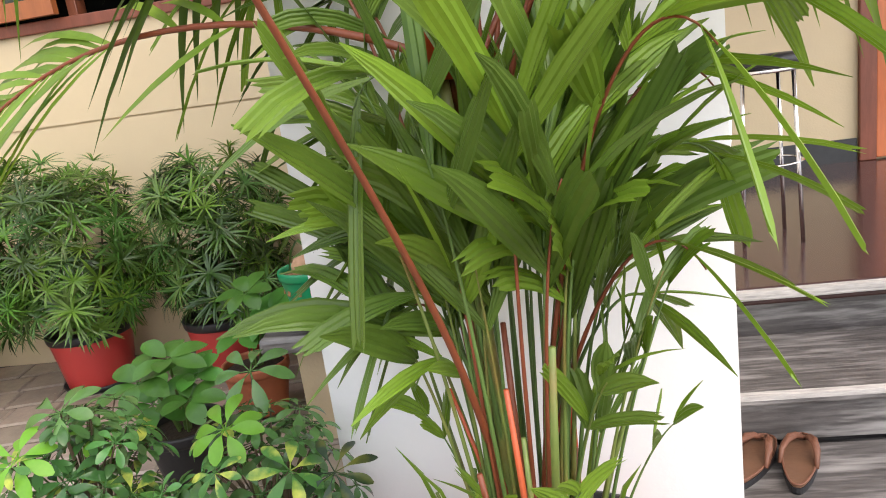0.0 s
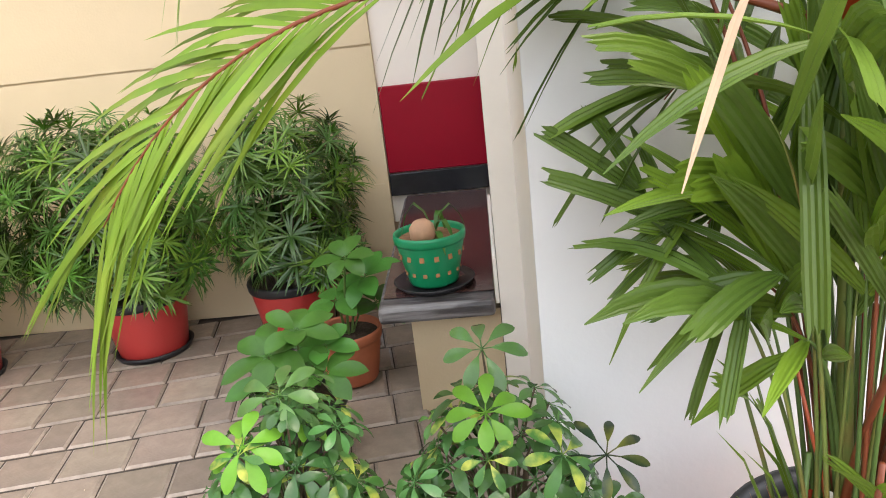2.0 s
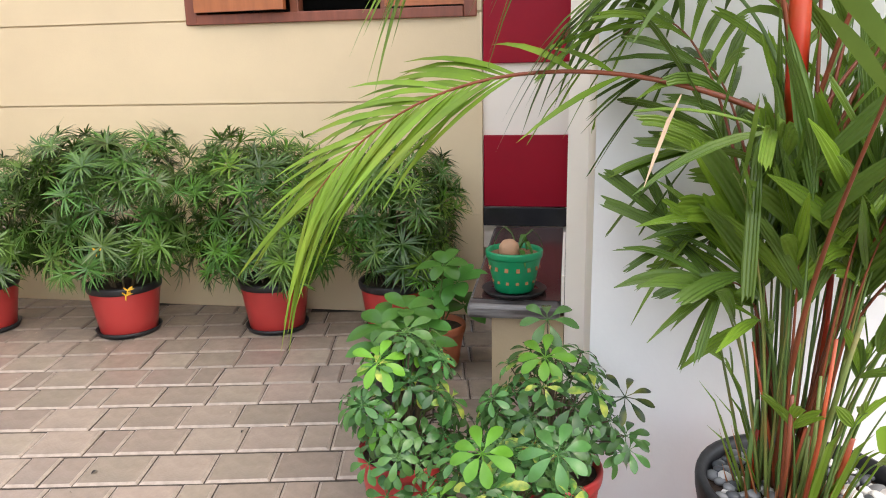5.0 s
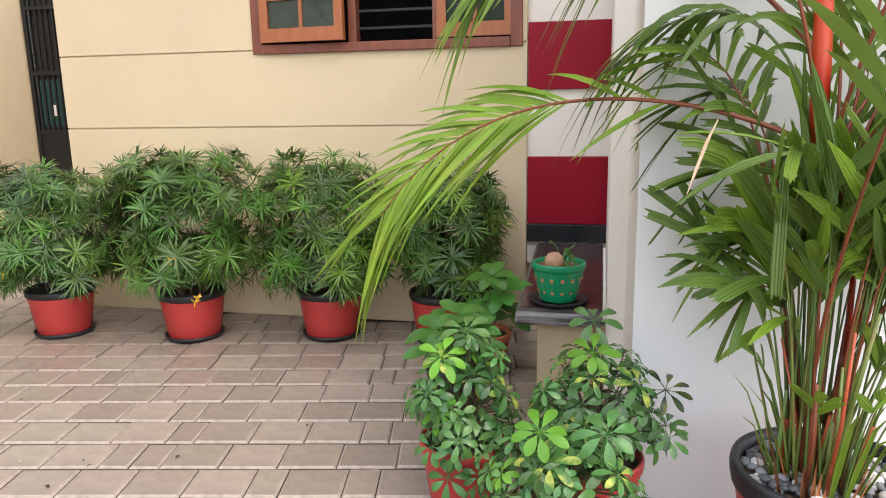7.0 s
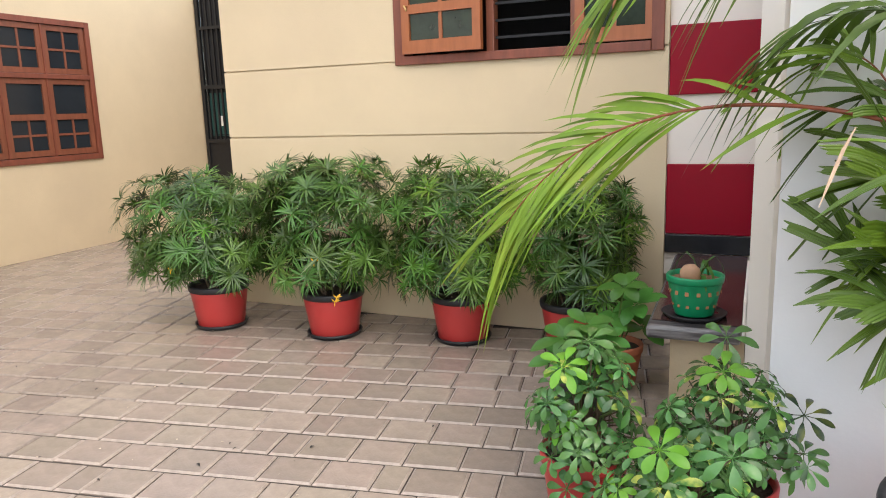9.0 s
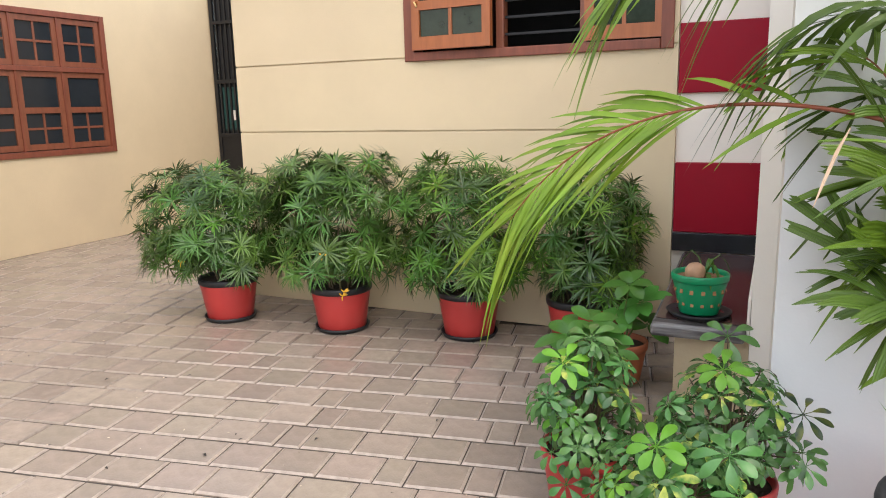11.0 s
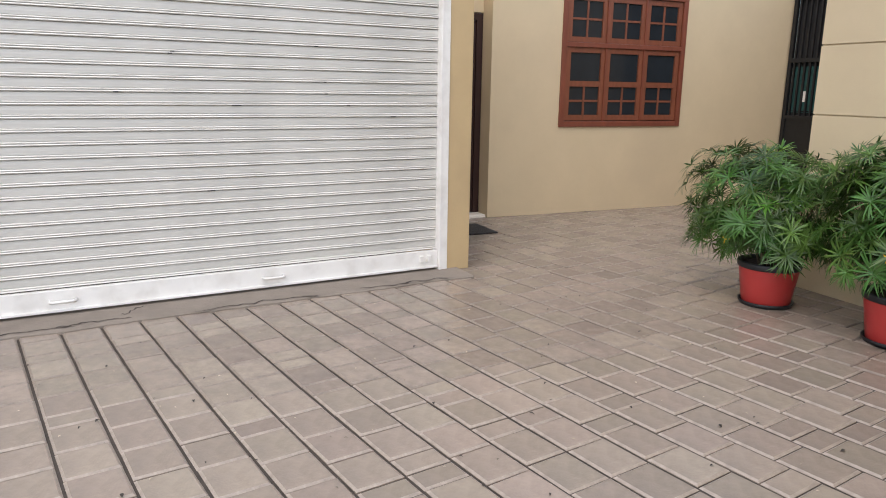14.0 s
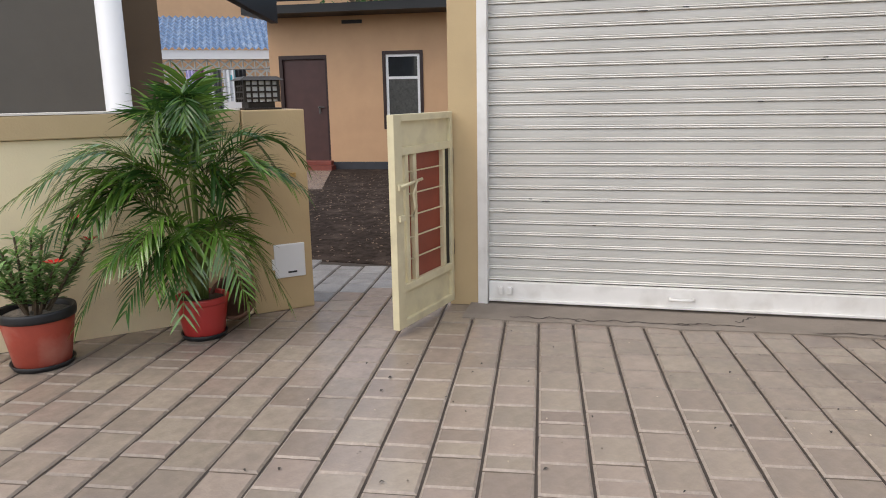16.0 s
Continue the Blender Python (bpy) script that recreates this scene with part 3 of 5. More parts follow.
structure("garage_lintel_box", boxes((0.12, 3.99, 0.1, 0.24, 2.4, 2.74)), SHADEBLACK, "near-black block standing for the shade above the shutter curtain", "wall", GM)


# ---- pots ----
def pot(parent, r_rim, r_base, h, mat_body, mat_rim, saucer=True, rim_h=0.035, soil=True, soil_mat=None):
    body = part("pot", lathe([(0, 0.012), (r_base * 0.96, 0.012), (r_base, 0.02), (r_rim * 0.955, h - rim_h), (r_rim * 0.955, h - rim_h * 0.3), (r_rim * 0.935, h - rim_h * 0.3), (r_base * 0.95, 0.05), (0, 0.05)], 40), mat_body, parent, smooth=True)
    part("rim", lathe([(r_rim * 0.945, h - rim_h * 1.1), (r_rim * 0.985, h - rim_h * 1.1), (r_rim, h - rim_h * 0.8), (r_rim * 1.01, h - rim_h * 0.25), (r_rim * 0.995, h), (r_rim * 0.95, h + 0.002), (r_rim * 0.90, h - rim_h * 0.2), (r_rim * 0.885, h - rim_h * 1.1)], 40), mat_rim, body, smooth=True)
    if saucer:
        part("saucer", lathe([(0, 0.0), (r_base * 1.06, 0.0), (r_base * 1.16, 0.028), (r_base * 1.12, 0.030), (r_base * 1.03, 0.008), (0, 0.008)], 40), BLACKPLASTIC, parent, "black plastic saucer", smooth=True)
    if soil:
        bm = lathe([(r_rim * 0.90, h - rim_h * 0.75), (r_rim * 0.5, h - rim_h * 0.7), (0, h - rim_h * 0.65)], 24)
        part("soil", bm, soil_mat or SOIL, parent, smooth=True)
    return body


def rosette(name, n, length, width, lift, droop, material, seg=4, spread=0.25, oval=False, stalk=0.0, seed=1, fold=0.25):
    """A shared mesh: a whorl of leaves round the local z axis."""
    rnd = random.Random(seed)
    bm = bmesh.new()
    for i in range(n):
        a = 2 * math.pi * (i + rnd.uniform(-spread, spread)) / n + (0.0 if oval else rnd.uniform(0, 6.28) * (i % 3) / 3)
        l = length * rnd.uniform(0.75, 1.1)
        up = lift + rnd.uniform(-0.25, 0.25)
        d = Vector((math.cos(a) * math.cos(up), math.sin(a) * math.cos(up), math.sin(up)))
        dr = droop * rnd.uniform(0.6, 1.3)
        pts, ws = [], []
        for k in range(seg + 1):
            s = k / seg
            pts.append(d * (stalk + l * s) + Vector((0, 0, -dr * (s ** 1.8) * l)))
            if oval:
                ws.append(width * np.interp(s, (0, 0.15, 0.4, 0.6, 0.75, 0.9, 1.0), (0.12, 0.58, 0.97, 1.0, 0.84, 0.48, 0.04) if oval == "pointed" else (0.10, 0.38, 0.82, 1.0, 0.97, 0.66, 0.22)))
            else:
                ws.append(width * (0.45, 0.95, 1.0, 0.75, 0.0)[k] if seg == 4 else width * (1 - s))
        side = d.cross(Vector((0, 0, 1)))
        blade(bm, pts, ws, side.cross(d).normalized() if side.length > 1e-3 else Vector((1, 0, 0)), fold)
        if stalk:
            tube(bm, [(0, 0, 0), d * stalk * 1.02], 0.0016, 4)
    me = bpy.data.meshes.new(name)
    bm.to_mesh(me)
    bm.free()
    me.materials.append(material)
    me.shade_smooth()
    return me


def aim(p, d, spin=0.0, s=1.0):
    q = Vector(d).normalized().to_track_quat("Z", "Y").to_matrix().to_4x4()
    return Matrix.Translation(p) @ q @ Matrix.Rotation(spin, 4, "Z") @ Matrix.Diagonal((s, s, s, 1))


NARROW = mat("narrow_leaf", (0.060, 0.126, 0.022), 0.30, 0.2, 14, 0.05, 60, random=0.5, hue=0.02, trans=0.09, spec=0.4)
NARROWLIGHT = mat("narrow_leaf_young", (0.105, 0.215, 0.026), 0.34, 0.2, 14, 0.05, 60, random=0.25, hue=0.02, trans=0.2, spec=0.3)
YELLOWLEAF = mat("yellow_leaf", (0.75, 0.42, 0.02), 0.5, 0.15, 14, 0.05, 60, trans=0.2)
STEM = mat("brown_stem", (0.10, 0.07, 0.04), 0.8, 0.3, 20, 0.3, 60)
GREENSTEM = mat("green_stem", (0.10, 0.17, 0.04), 0.5, 0.25, 12, 0.1, 60)
OVAL = mat("umbrella_leaf", (0.064, 0.155, 0.040), 0.22, 0.18, 20, 0.06, 50, random=0.45, hue=0.015, trans=0.10, spec=0.4)
OVALLIME = mat("umbrella_leaf_young", (0.14, 0.33, 0.032), 0.28, 0.15, 20, 0.06, 50, random=0.2, hue=0.015, trans=0.25, spec=0.3)
VARIEG = mat("variegated_leaf", (0.06, 0.17, 0.035), 0.34, 0.2, 20, 0.06, 50, stain=(0.62, 0.62, 0.10), stain_scale=14, stain_amount=0.95, random=0.2, trans=0.2, spec=0.3)
BROAD = mat("broad_leaf", (0.075, 0.205, 0.034), 0.28, 0.2, 10, 0.12, 40, random=0.25, hue=0.012, trans=0.2, spec=0.3)
NARROW_MESH = [rosette("leaf_whorl", 23, 0.138, 0.0078, 0.45, 0.40, NARROW, seed=i) for i in range(4)]
NARROW_YOUNG = [rosette("leaf_whorl", 21, 0.120, 0.0082, 0.5, 0.35, NARROWLIGHT, seed=10 + i) for i in range(2)]
YELLOW_MESH = rosette("leaf_whorl", 5, 0.04, 0.009, 0.2, 0.5, YELLOWLEAF, seed=40)
OVAL_MESH = [rosette("leaf_whorl", 7, 0.075, 0.032, 0.05, 0.5, OVAL, seg=7, spread=0.12, oval=True, stalk=0.022, seed=20 + i, fold=0.2) for i in range(3)]
# near-black green leaf with yellow marks
OVALDARK = mat("umbrella_leaf_dark", (0.016, 0.036, 0.014), 0.3, 0.18, 20, 0.06, 50, stain=(0.40, 0.38, 0.05), stain_scale=9, stain_amount=0.5, trans=0.05, spec=0.3)
OVAL_DARK = rosette("leaf_whorl", 8, 0.070, 0.024, 0.0, 0.4, OVALDARK, seg=7, spread=0.2, oval=True, stalk=0.03, seed=36, fold=0.2)
OVAL_YOUNG = rosette("leaf_whorl", 8, 0.072, 0.032, 0.15, 0.4, OVALLIME, seg=7, spread=0.12, oval=True, stalk=0.018, seed=30, fold=0.2)
OVAL_VAR = rosette("leaf_whorl", 7, 0.08, 0.031, 0.05, 0.5, VARIEG, seg=7, spread=0.12, oval=True, stalk=0.02, seed=33, fold=0.2)
BROAD_MESH = [rosette("leaf_whorl", 6, 0.132, 0.072, 0.35, 0.35, BROAD, seg=8, spread=0.2, oval="pointed", stalk=0.012, seed=50 + i, fold=0.18) for i in range(2)]


def whorl(parent, mesh, m):
    o = new("leaf_whorl", mesh)
    o.parent = parent
    o.matrix_basis = m
    return o


def bushy(m, label, seed, centre, radii, count, young=0.2, yellow=()):
    """A shrub of narrow whorled leaves in a red pot with black rim and saucer."""
    rnd = random.Random(seed)
    t = thing("potted_shrub", m, label, "potted plant", "red pots along the house wall")
    pot(t, 0.198, 0.152, 0.292, RED, BLACKPLASTIC)
    c, r = Vector(centre), Vector(radii)
    for i in range(9):
        bm = bmesh.new()
        a = rnd.uniform(0, 6.28)
        top = c + Vector((math.cos(a) * r.x * 0.6, math.sin(a) * r.y * 0.6, r.z * rnd.uniform(0.1, 0.7)))
        tube(bm, [(0.06 * math.cos(a), 0.06 * math.sin(a), 0.25), Vector((0.11 * math.cos(a), 0.11 * math.sin(a), 0.42)), top], [0.008, 0.006, 0.003], 5)
        part("stem", bm, STEM, t)
    n = 0
    while n < count:
        d = Vector((rnd.gauss(0, 1), rnd.gauss(0, 1), rnd.gauss(0, 1))).normalized()
        k = rnd.uniform(0.35, 1.0) ** 0.5
        p = c + Vector([math.copysign(abs(d[q]) ** 0.72, d[q]) * r[q] for q in range(3)]) * k + Vector((rnd.gauss(0, 0.025), rnd.gauss(0, 0.025), rnd.gauss(0, 0.03)))
        if p.z < 0.40 and p.xy.length < 0.27:
            p.z = rnd.uniform(0.40, 0.52)
        if p.z < 0.24:
            continue
        out = Vector((d.x * 0.8, d.y * 0.8, d.z * 0.5 + 0.45 + rnd.uniform(-0.25, 0.35)))
        me = rnd.choice(NARROW_YOUNG) if rnd.random() < young else rnd.choice(NARROW_MESH)
        whorl(t, me, aim(p, out, rnd.uniform(0, 6.28), rnd.uniform(0.8, 1.25)))
        n += 1
    for p in yellow:
        whorl(t, YELLOW_MESH, aim(p, (0, -1, 0.3), 1.0, 1.0))
    return t


bushy(pose(-3.80, 3.44, 0), "dense narrow-leaved green shrub in a black-rimmed red pot", 1, (-0.09, 0.0, 0.645), (0.56, 0.38, 0.38), 330, 0.04, ((-0.05, -0.36, 0.45),))
bushy(pose(-2.945, 3.51, 0), "dense dark green narrow-leaved shrub in a red plastic pot", 2, (0.0, -0.02, 0.72), (0.47, 0.35, 0.41), 310, 0.05, ((0.12, -0.36, 0.55), (0.16, -0.21, 0.30), (0.14, -0.2, 0.27)))
bushy(pose(-2.125, 3.67, 0), "bright green narrow-leaved shrub in a red plastic pot with saucer", 3, (0.0, -0.08, 0.69), (0.45, 0.32, 0.39), 280, 0.4)
bushy(pose(-1.44, 3.70, 0), "smaller narrow-leaved green shrub in a red plastic pot", 4, (0.08, -0.08, 0.66), (0.29, 0.26, 0.37), 190, 0.3)


def umbrella(m, label, seed, centre, radii, count, young, r_pot=0.15, h_pot=0.24, tops=(), var=0.08):
    rnd = random.Random(seed)
    t = thing("umbrella_plant", m, label, "potted plant", "umbrella plants by the pillar")
    pot(t, r_pot, r_pot * 0.78, h_pot, RED, RED, saucer=False)
    c, r = Vector(centre), Vector(radii)
    spots = []
    for p in tops:
        spots.append((Vector(p[:3]), (OVAL_MESH[0], OVAL_YOUNG, OVAL_DARK)[p[3]], Vector((0, -0.55, 0.8)), p[4] if len(p) > 4 else 0.98))
    while len(spots) < count:
        d = Vector((rnd.gauss(0, 1), rnd.gauss(0, 1), rnd.gauss(0, 1))).normalized()
        p = c + Vector((d.x * r.x, d.y * r.y, d.z * r.z)) * rnd.uniform(0.4, 1.0) ** 0.5
        if p.z < 0.10 or p.z < h_pot + 0.03 and p.xy.length < r_pot + 0.02:
            continue
        q = rnd.random()
        me = OVAL_YOUNG if q < young else OVAL_VAR if q < young + var else rnd.choice(OVAL_MESH)
        spots.append((p, me, Vector((d.x * 0.8, d.y * 0.8 - 0.15, 0.75 + d.z * 0.3)), rnd.uniform(0.5, 0.85)))
    for p, me, d, s in spots:
        whorl(t, me, aim(p, d, rnd.uniform(0, 6.28), s))
        if rnd.random() < 0.9:
            base = Vector((p.x * 0.25, p.y * 0.25, h_pot + 0.02))
            midp = base.lerp(p, 0.5) + Vector((-p.x * 0.18, -p.y * 0.18, 0.03))
            bm = bmesh.new()
            tube(bm, [base, midp, p], [0.004, 0.003, 0.002], 4)
            part("stem", bm, STEM if len(t.children) % 3 else GREENSTEM, t)
    return t


umbrella(pose(-1.0, 2.0, 0), "green umbrella plant with glossy leaf whorls in a red pot", 5, (0, 0, 0.34), (0.19, 0.24, 0.30), 84, 0.06, tops=((-0.04, -0.12, 0.575, 1), (0.02, -0.04, 0.635, 0)))
umbrella(pose(-0.55, 1.96, 0), "umbrella plant with green and lime leaf whorls in a red pot", 6, (-0.01, 0, 0.38), (0.21, 0.24, 0.24), 84, 0.03, tops=((-0.02, -0.08, 0.61, 1), (0.06, -0.14, 0.50, 0), (-0.02, 0.08, 0.663, 0), (0.195, -0.10, 0.515, 2, 0.85), (0.20, -0.10, 0.40, 0, 0.75), (0.21, -0.12, 0.37, 0, 0.7)), var=0.16)
umbrella(pose(-0.66, 1.58, 0), "low umbrella plant with young lime leaves beside the pillar", 7, (0, 0, 0.29), (0.25, 0.19, 0.22), 80, 0.05, tops=((-0.04, -0.08, 0.52, 1), (0.13, -0.02, 0.50, 0)))


def broadleaf(m, label, seed, mat_pot, spots):
    t = thing("potted_plant", m, label, "potted plant", "small pots below the ledge")
    pot(t, 0.135, 0.10, 0.22, mat_pot, mat_pot, saucer=False)
    rnd = random.Random(seed)
    for p in spots:
        p = Vector(p)
        whorl(t, rnd.choice(BROAD_MESH), aim(p, (rnd.uniform(-0.25, 0.25), -0.35, 0.9), rnd.uniform(0, 6), rnd.uniform(0.85, 1.1)))
        bm = bmesh.new()
        tube(bm, [(p.x * 0.2, p.y * 0.2, 0.2), p.lerp(Vector((0, 0, 0.2)), 0.5) + Vector((0, 0, 0.03)), p], [0.006, 0.005, 0.003], 5)
        part("stem", bm, GREENSTEM, t)


broadleaf(pose(-1.12, 3.22, 0), "broad-leaved green seedling in a terracotta pot", 8, TERRACOTTA, ((0.05, -0.06, 0.52), (0.10, 0.0, 0.42), (-0.02, -0.02, 0.34), (0.12, 0.04, 0.30)))
broadleaf(pose(-1.17, 2.72, 0), "broad-leaved green plant in a black plastic pot", 9, BLACKPLASTIC, ((0.03, -0.06, 0.47), (-0.05, -0.12, 0.42), (0.10, -0.04, 0.40), (0.0, 0.08, 0.33), (0.12, -0.14, 0.36), (-0.08, -0.02, 0.30)))

# ---- green pot with a sprouting seed on the ledge ----
gp = thing("green_pot", pose(-0.74, 3.02, 0.447), "green plastic pot with brown marks holding a sprouting seed", "potted plant")
pot(gp, 0.122, 0.085, 0.19, GREENPLASTIC, GREENPLASTIC, saucer=False, rim_h=0.028, soil_mat=COIR)
part("saucer", lathe([(0, -0.004), (0.115, -0.004), (0.14, 0.02), (0.135, 0.022), (0.112, 0.005), (0, 0.005)], 36), BLACKPLASTIC, gp, "black plastic saucer", smooth=True)
for k, zz, ww, hh in ((14, 0.125, 0.008, 0.014), (14, 0.06, 0.007, 0.007)):
    for i in range(k):
        a = 2 * math.pi * i / k
        rr = 0.086 + (0.117 - 0.086) * (zz - 0.02) / 0.15
        o = part("mark", boxes((-ww, ww, -0.002, 0.002, -hh, hh), bevel=0.0015), MARKBROWN, gp)
        o.matrix_basis = pose(rr * math.cos(a), rr * math.sin(a), zz, 0, 0, math.degrees(a) + 90) @ pose(0, 0, 0, -11)
bm = lathe([(0, -0.02), (0.03, 0.0), (0.045, 0.03), (0.042, 0.06), (0.026, 0.078), (0, 0.084)], 20)
part("seed", bm, COCONUT, gp, "pale brown half-buried seed", smooth=True).matrix_basis = pose(-0.015, -0.02, 0.155, 8, -6, 0)
bm = bmesh.new()
for a, l, h in ((2.9, 0.13, 0.09), (0.3, 0.12, 0.08), (5.0, 0.13, 0.02), (5.5, 0.10, 0.05), (3.6, 0.08, 0.04), (1.2, 0.09, 0.06)):
    d = Vector((math.cos(a), math.sin(a), 0))
    pts = [Vector((0.02, 0, 0.18)) + d * l * s + Vector((0, 0, h * math.sin(3.0 * s) * 1.3 - 0.05 * s * s)) for s in (0, 0.25, 0.5, 0.75, 1.0)]
    blade(bm, pts, (0.006, 0.016, 0.022, 0.016, 0.0), Vector((0, 0, 1)), 0.2)
part("leaves", bm, BROAD, gp, smooth=True)


# ---- palms ----
def bez(p0, p1, p2, p3, n):
    p0, p1, p2, p3 = [Vector(p) for p in (p0, p1, p2, p3)]
    out = []
    for i in range(n + 1):
        t = i / n
        out.append(p0 * (1 - t) ** 3 + p1 * 3 * t * (1 - t) ** 2 + p2 * 3 * t * t * (1 - t) + p3 * t ** 3)
    return out


def ribbon(bm, pts, widths, normal, rnd):
    """A pleated strap leaf along pts with a ragged blunt or a pointed end."""
    rows = []
    last = len(pts) - 1
    for i, p in enumerate(pts):
        d = (pts[min(i + 1, last)] - pts[max(i - 1, 0)]).normalized()
        side = d.cross(normal)
        if side.length < 1e-4:
            side = d.orthogonal()
        side.normalize()
        up = side.cross(d)
        w = max(widths[i], 0.002) / 2
        row = []
        for k in range(9):
            x = (k - 4) / 4
            ragged = d * rnd.uniform(-0.02, 0.012) if i == last and w > 0.004 else Vector((0, 0, 0))
            row.append(bm.verts.new(p + side * w * x + up * (0.11 * w * (k % 2) + 0.25 * w * abs(x)) + ragged))
        rows.append(row)
    for a, b in zip(rows, rows[1:]):
        for k in range(8):
            bm.faces.new((a[k], a[k + 1], b[k + 1], b[k]))


def frond(parent, ctrl, n, length, width, droop, leaf_mat, rachis_mat, seed, start=0.25, r=0.007, angle=0.75, blunt=0.0, lift=0.15, tip=0.45, twist=0.0, jit=0.08, taper=0.45, pleat=False, skip=0.0, sparse=0.0):
    rnd = random.Random(seed)
    pts = bez(*ctrl, 24)
    bm = bmesh.new()
    for i in range(n):
        f = start + (1 - start) * (i + 0.5) / n
        x = f * 24
        k = min(int(x), 23)
        p = pts[k].lerp(pts[k + 1], x - k)
        T = (pts[k + 1] - pts[k]).normalized()
        S = T.cross(Vector((0, 0, 1)))
        if S.length < 0.1:
            S = T.cross(Vector((0.3, 1, 0)))
        S.normalize()
        U = S.cross(T)
        S, U = S * math.cos(twist) + U * math.sin(twist), U * math.cos(twist) - S * math.sin(twist)
        g = (f - start) / (1 - start)
        prof = (0.55 + 1.6 * g) if g < 0.28 else (1.0 - (1 - tip) * (g - 0.28) / 0.72)
        for sgn in (-1, 1):
            if rnd.random() < (0.72 if f < sparse else skip):
                continue
            l = length * prof * rnd.uniform(0.88, 1.1)
            w = width * rnd.uniform(0.75, 1.2)
            an = angle * rnd.uniform(0.85, 1.15) * (1 - taper * g)
            d = (S * sgn * math.sin(an) + T * math.cos(an) + U * (lift + rnd.uniform(-jit, jit))).normalized()
            dr = droop * rnd.uniform(0.6, 1.4)
            lp, lw = [], []
            cut = rnd.random() < blunt
            for q in range(6):
                s = q / 5
                lp.append(p + d * l * s + Vector((0, 0, -dr * l * s ** 2.0)))
                lw.append(w * ((0.35, 0.8, 1.0, 1.0, 1.05, 0.9)[q] if cut else (0.35, 0.85, 1.0, 0.85, 0.5, 0.0)[q]))
            nn = S.cross(d) if sgn > 0 else d.cross(S)
            nn = U if nn.length < 0.2 else nn.normalized()
            if nn.dot(U) < 0:
                nn = -nn
            if pleat:
                ribbon(bm, lp, lw, nn, rnd)
            else:
                blade(bm, lp, lw, nn, 0.22)
    fr = part("frond", bm, leaf_mat, parent, smooth=not pleat)
    rb = bmesh.new()
    tube(rb, pts, [r * (1 - 0.75 * i / 24) for i in range(25)], 6)
    part("rachis", rb, rachis_mat, fr, smooth=True)
    return fr


PALM = mat("palm_leaf", (0.130, 0.208, 0.028), 0.31, 0.22, 5, 0.08, 30, island=0.30, trans=0.3, stain=(0.07, 0.15, 0.035), stain_scale=3, stain_amount=0.5, spec=0.4)
PALMDARK = mat("palm_leaf_deep", (0.090, 0.154, 0.024), 0.30, 0.22, 5, 0.08, 30, island=0.25, trans=0.18, spec=0.3)
PALMLIME = mat("palm_leaf_lime", (0.170, 0.285, 0.028), 0.38, 0.22, 5, 0.08, 30, island=0.25, trans=0.28, stain=(0.36, 0.36, 0.05), stain_scale=4, stain_amount=0.5, spec=0.3)
PALMMID = mat("palm_leaf_bright", (0.165, 0.272, 0.027), 0.33, 0.22, 5, 0.08, 30, island=0.30, trans=0.25, spec=0.3)
PETIOLE = mat("red_brown_petiole", (0.20, 0.050, 0.020), 0.42, 0.3, 8, 0.08, 40)
SEALRED = mat("sealing_red_shaft", (0.50, 0.032, 0.012), 0.35, 0.2, 6, 0.06, 40, stain=(0.5, 0.14, 0.03), stain_scale=5, stain_amount=0.5)
SHAFT = mat("orange_red_shaft", (0.40, 0.075, 0.025), 0.4, 0.3, 8, 0.08, 40)
CANE = mat("green_cane", (0.15, 0.20, 0.045), 0.45, 0.3, 9, 0.1, 40, stain=(0.30, 0.12, 0.04), stain_scale=6, stain_amount=0.6)
DRYLEAF = mat("dry_leaf", (0.55, 0.40, 0.27), 0.7, 0.2, 9, 0.1, 40)

bp = thing("sealing_wax_palm", pose(0.07, 1.73, 0), "red-stemmed clumping palm in a big red pot with pebbles", "potted palm")
big = pot(bp, 0.252, 0.195, 0.375, RED, BLACKPLASTIC, saucer=False, rim_h=0.06)
rnd = random.Random(77)
for i in range(17):
    a = rnd.uniform(0, 6.28)
    q = rnd.uniform(0.0, 0.10)
    b = Vector((-0.05 + q * math.cos(a), -0.02 + q * math.sin(a), 0.31))
    lean = Vector((math.cos(a) * rnd.uniform(0.02, 0.16), math.sin(a) * rnd.uniform(0.02, 0.12), 0))
    h = rnd.uniform(0.22, 0.60)
    t = b + lean * (h / 0.5) + Vector((rnd.uniform(-0.03, 0.03), rnd.uniform(-0.03, 0.03), h))
    r0 = rnd.uniform(0.0045, 0.0085)
    bm = bmesh.new()
    tube(bm, [b, b.lerp(t, 0.5) + Vector((rnd.uniform(-0.01, 0.01), rnd.uniform(-0.01, 0.01), 0)), t], [r0, r0 * 0.85, r0 * 0.6], 7)
    part("cane", bm, (CANE, GREENSTEM, PETIOLE, CANE, SHAFT)[i % 5], bp, smooth=True)
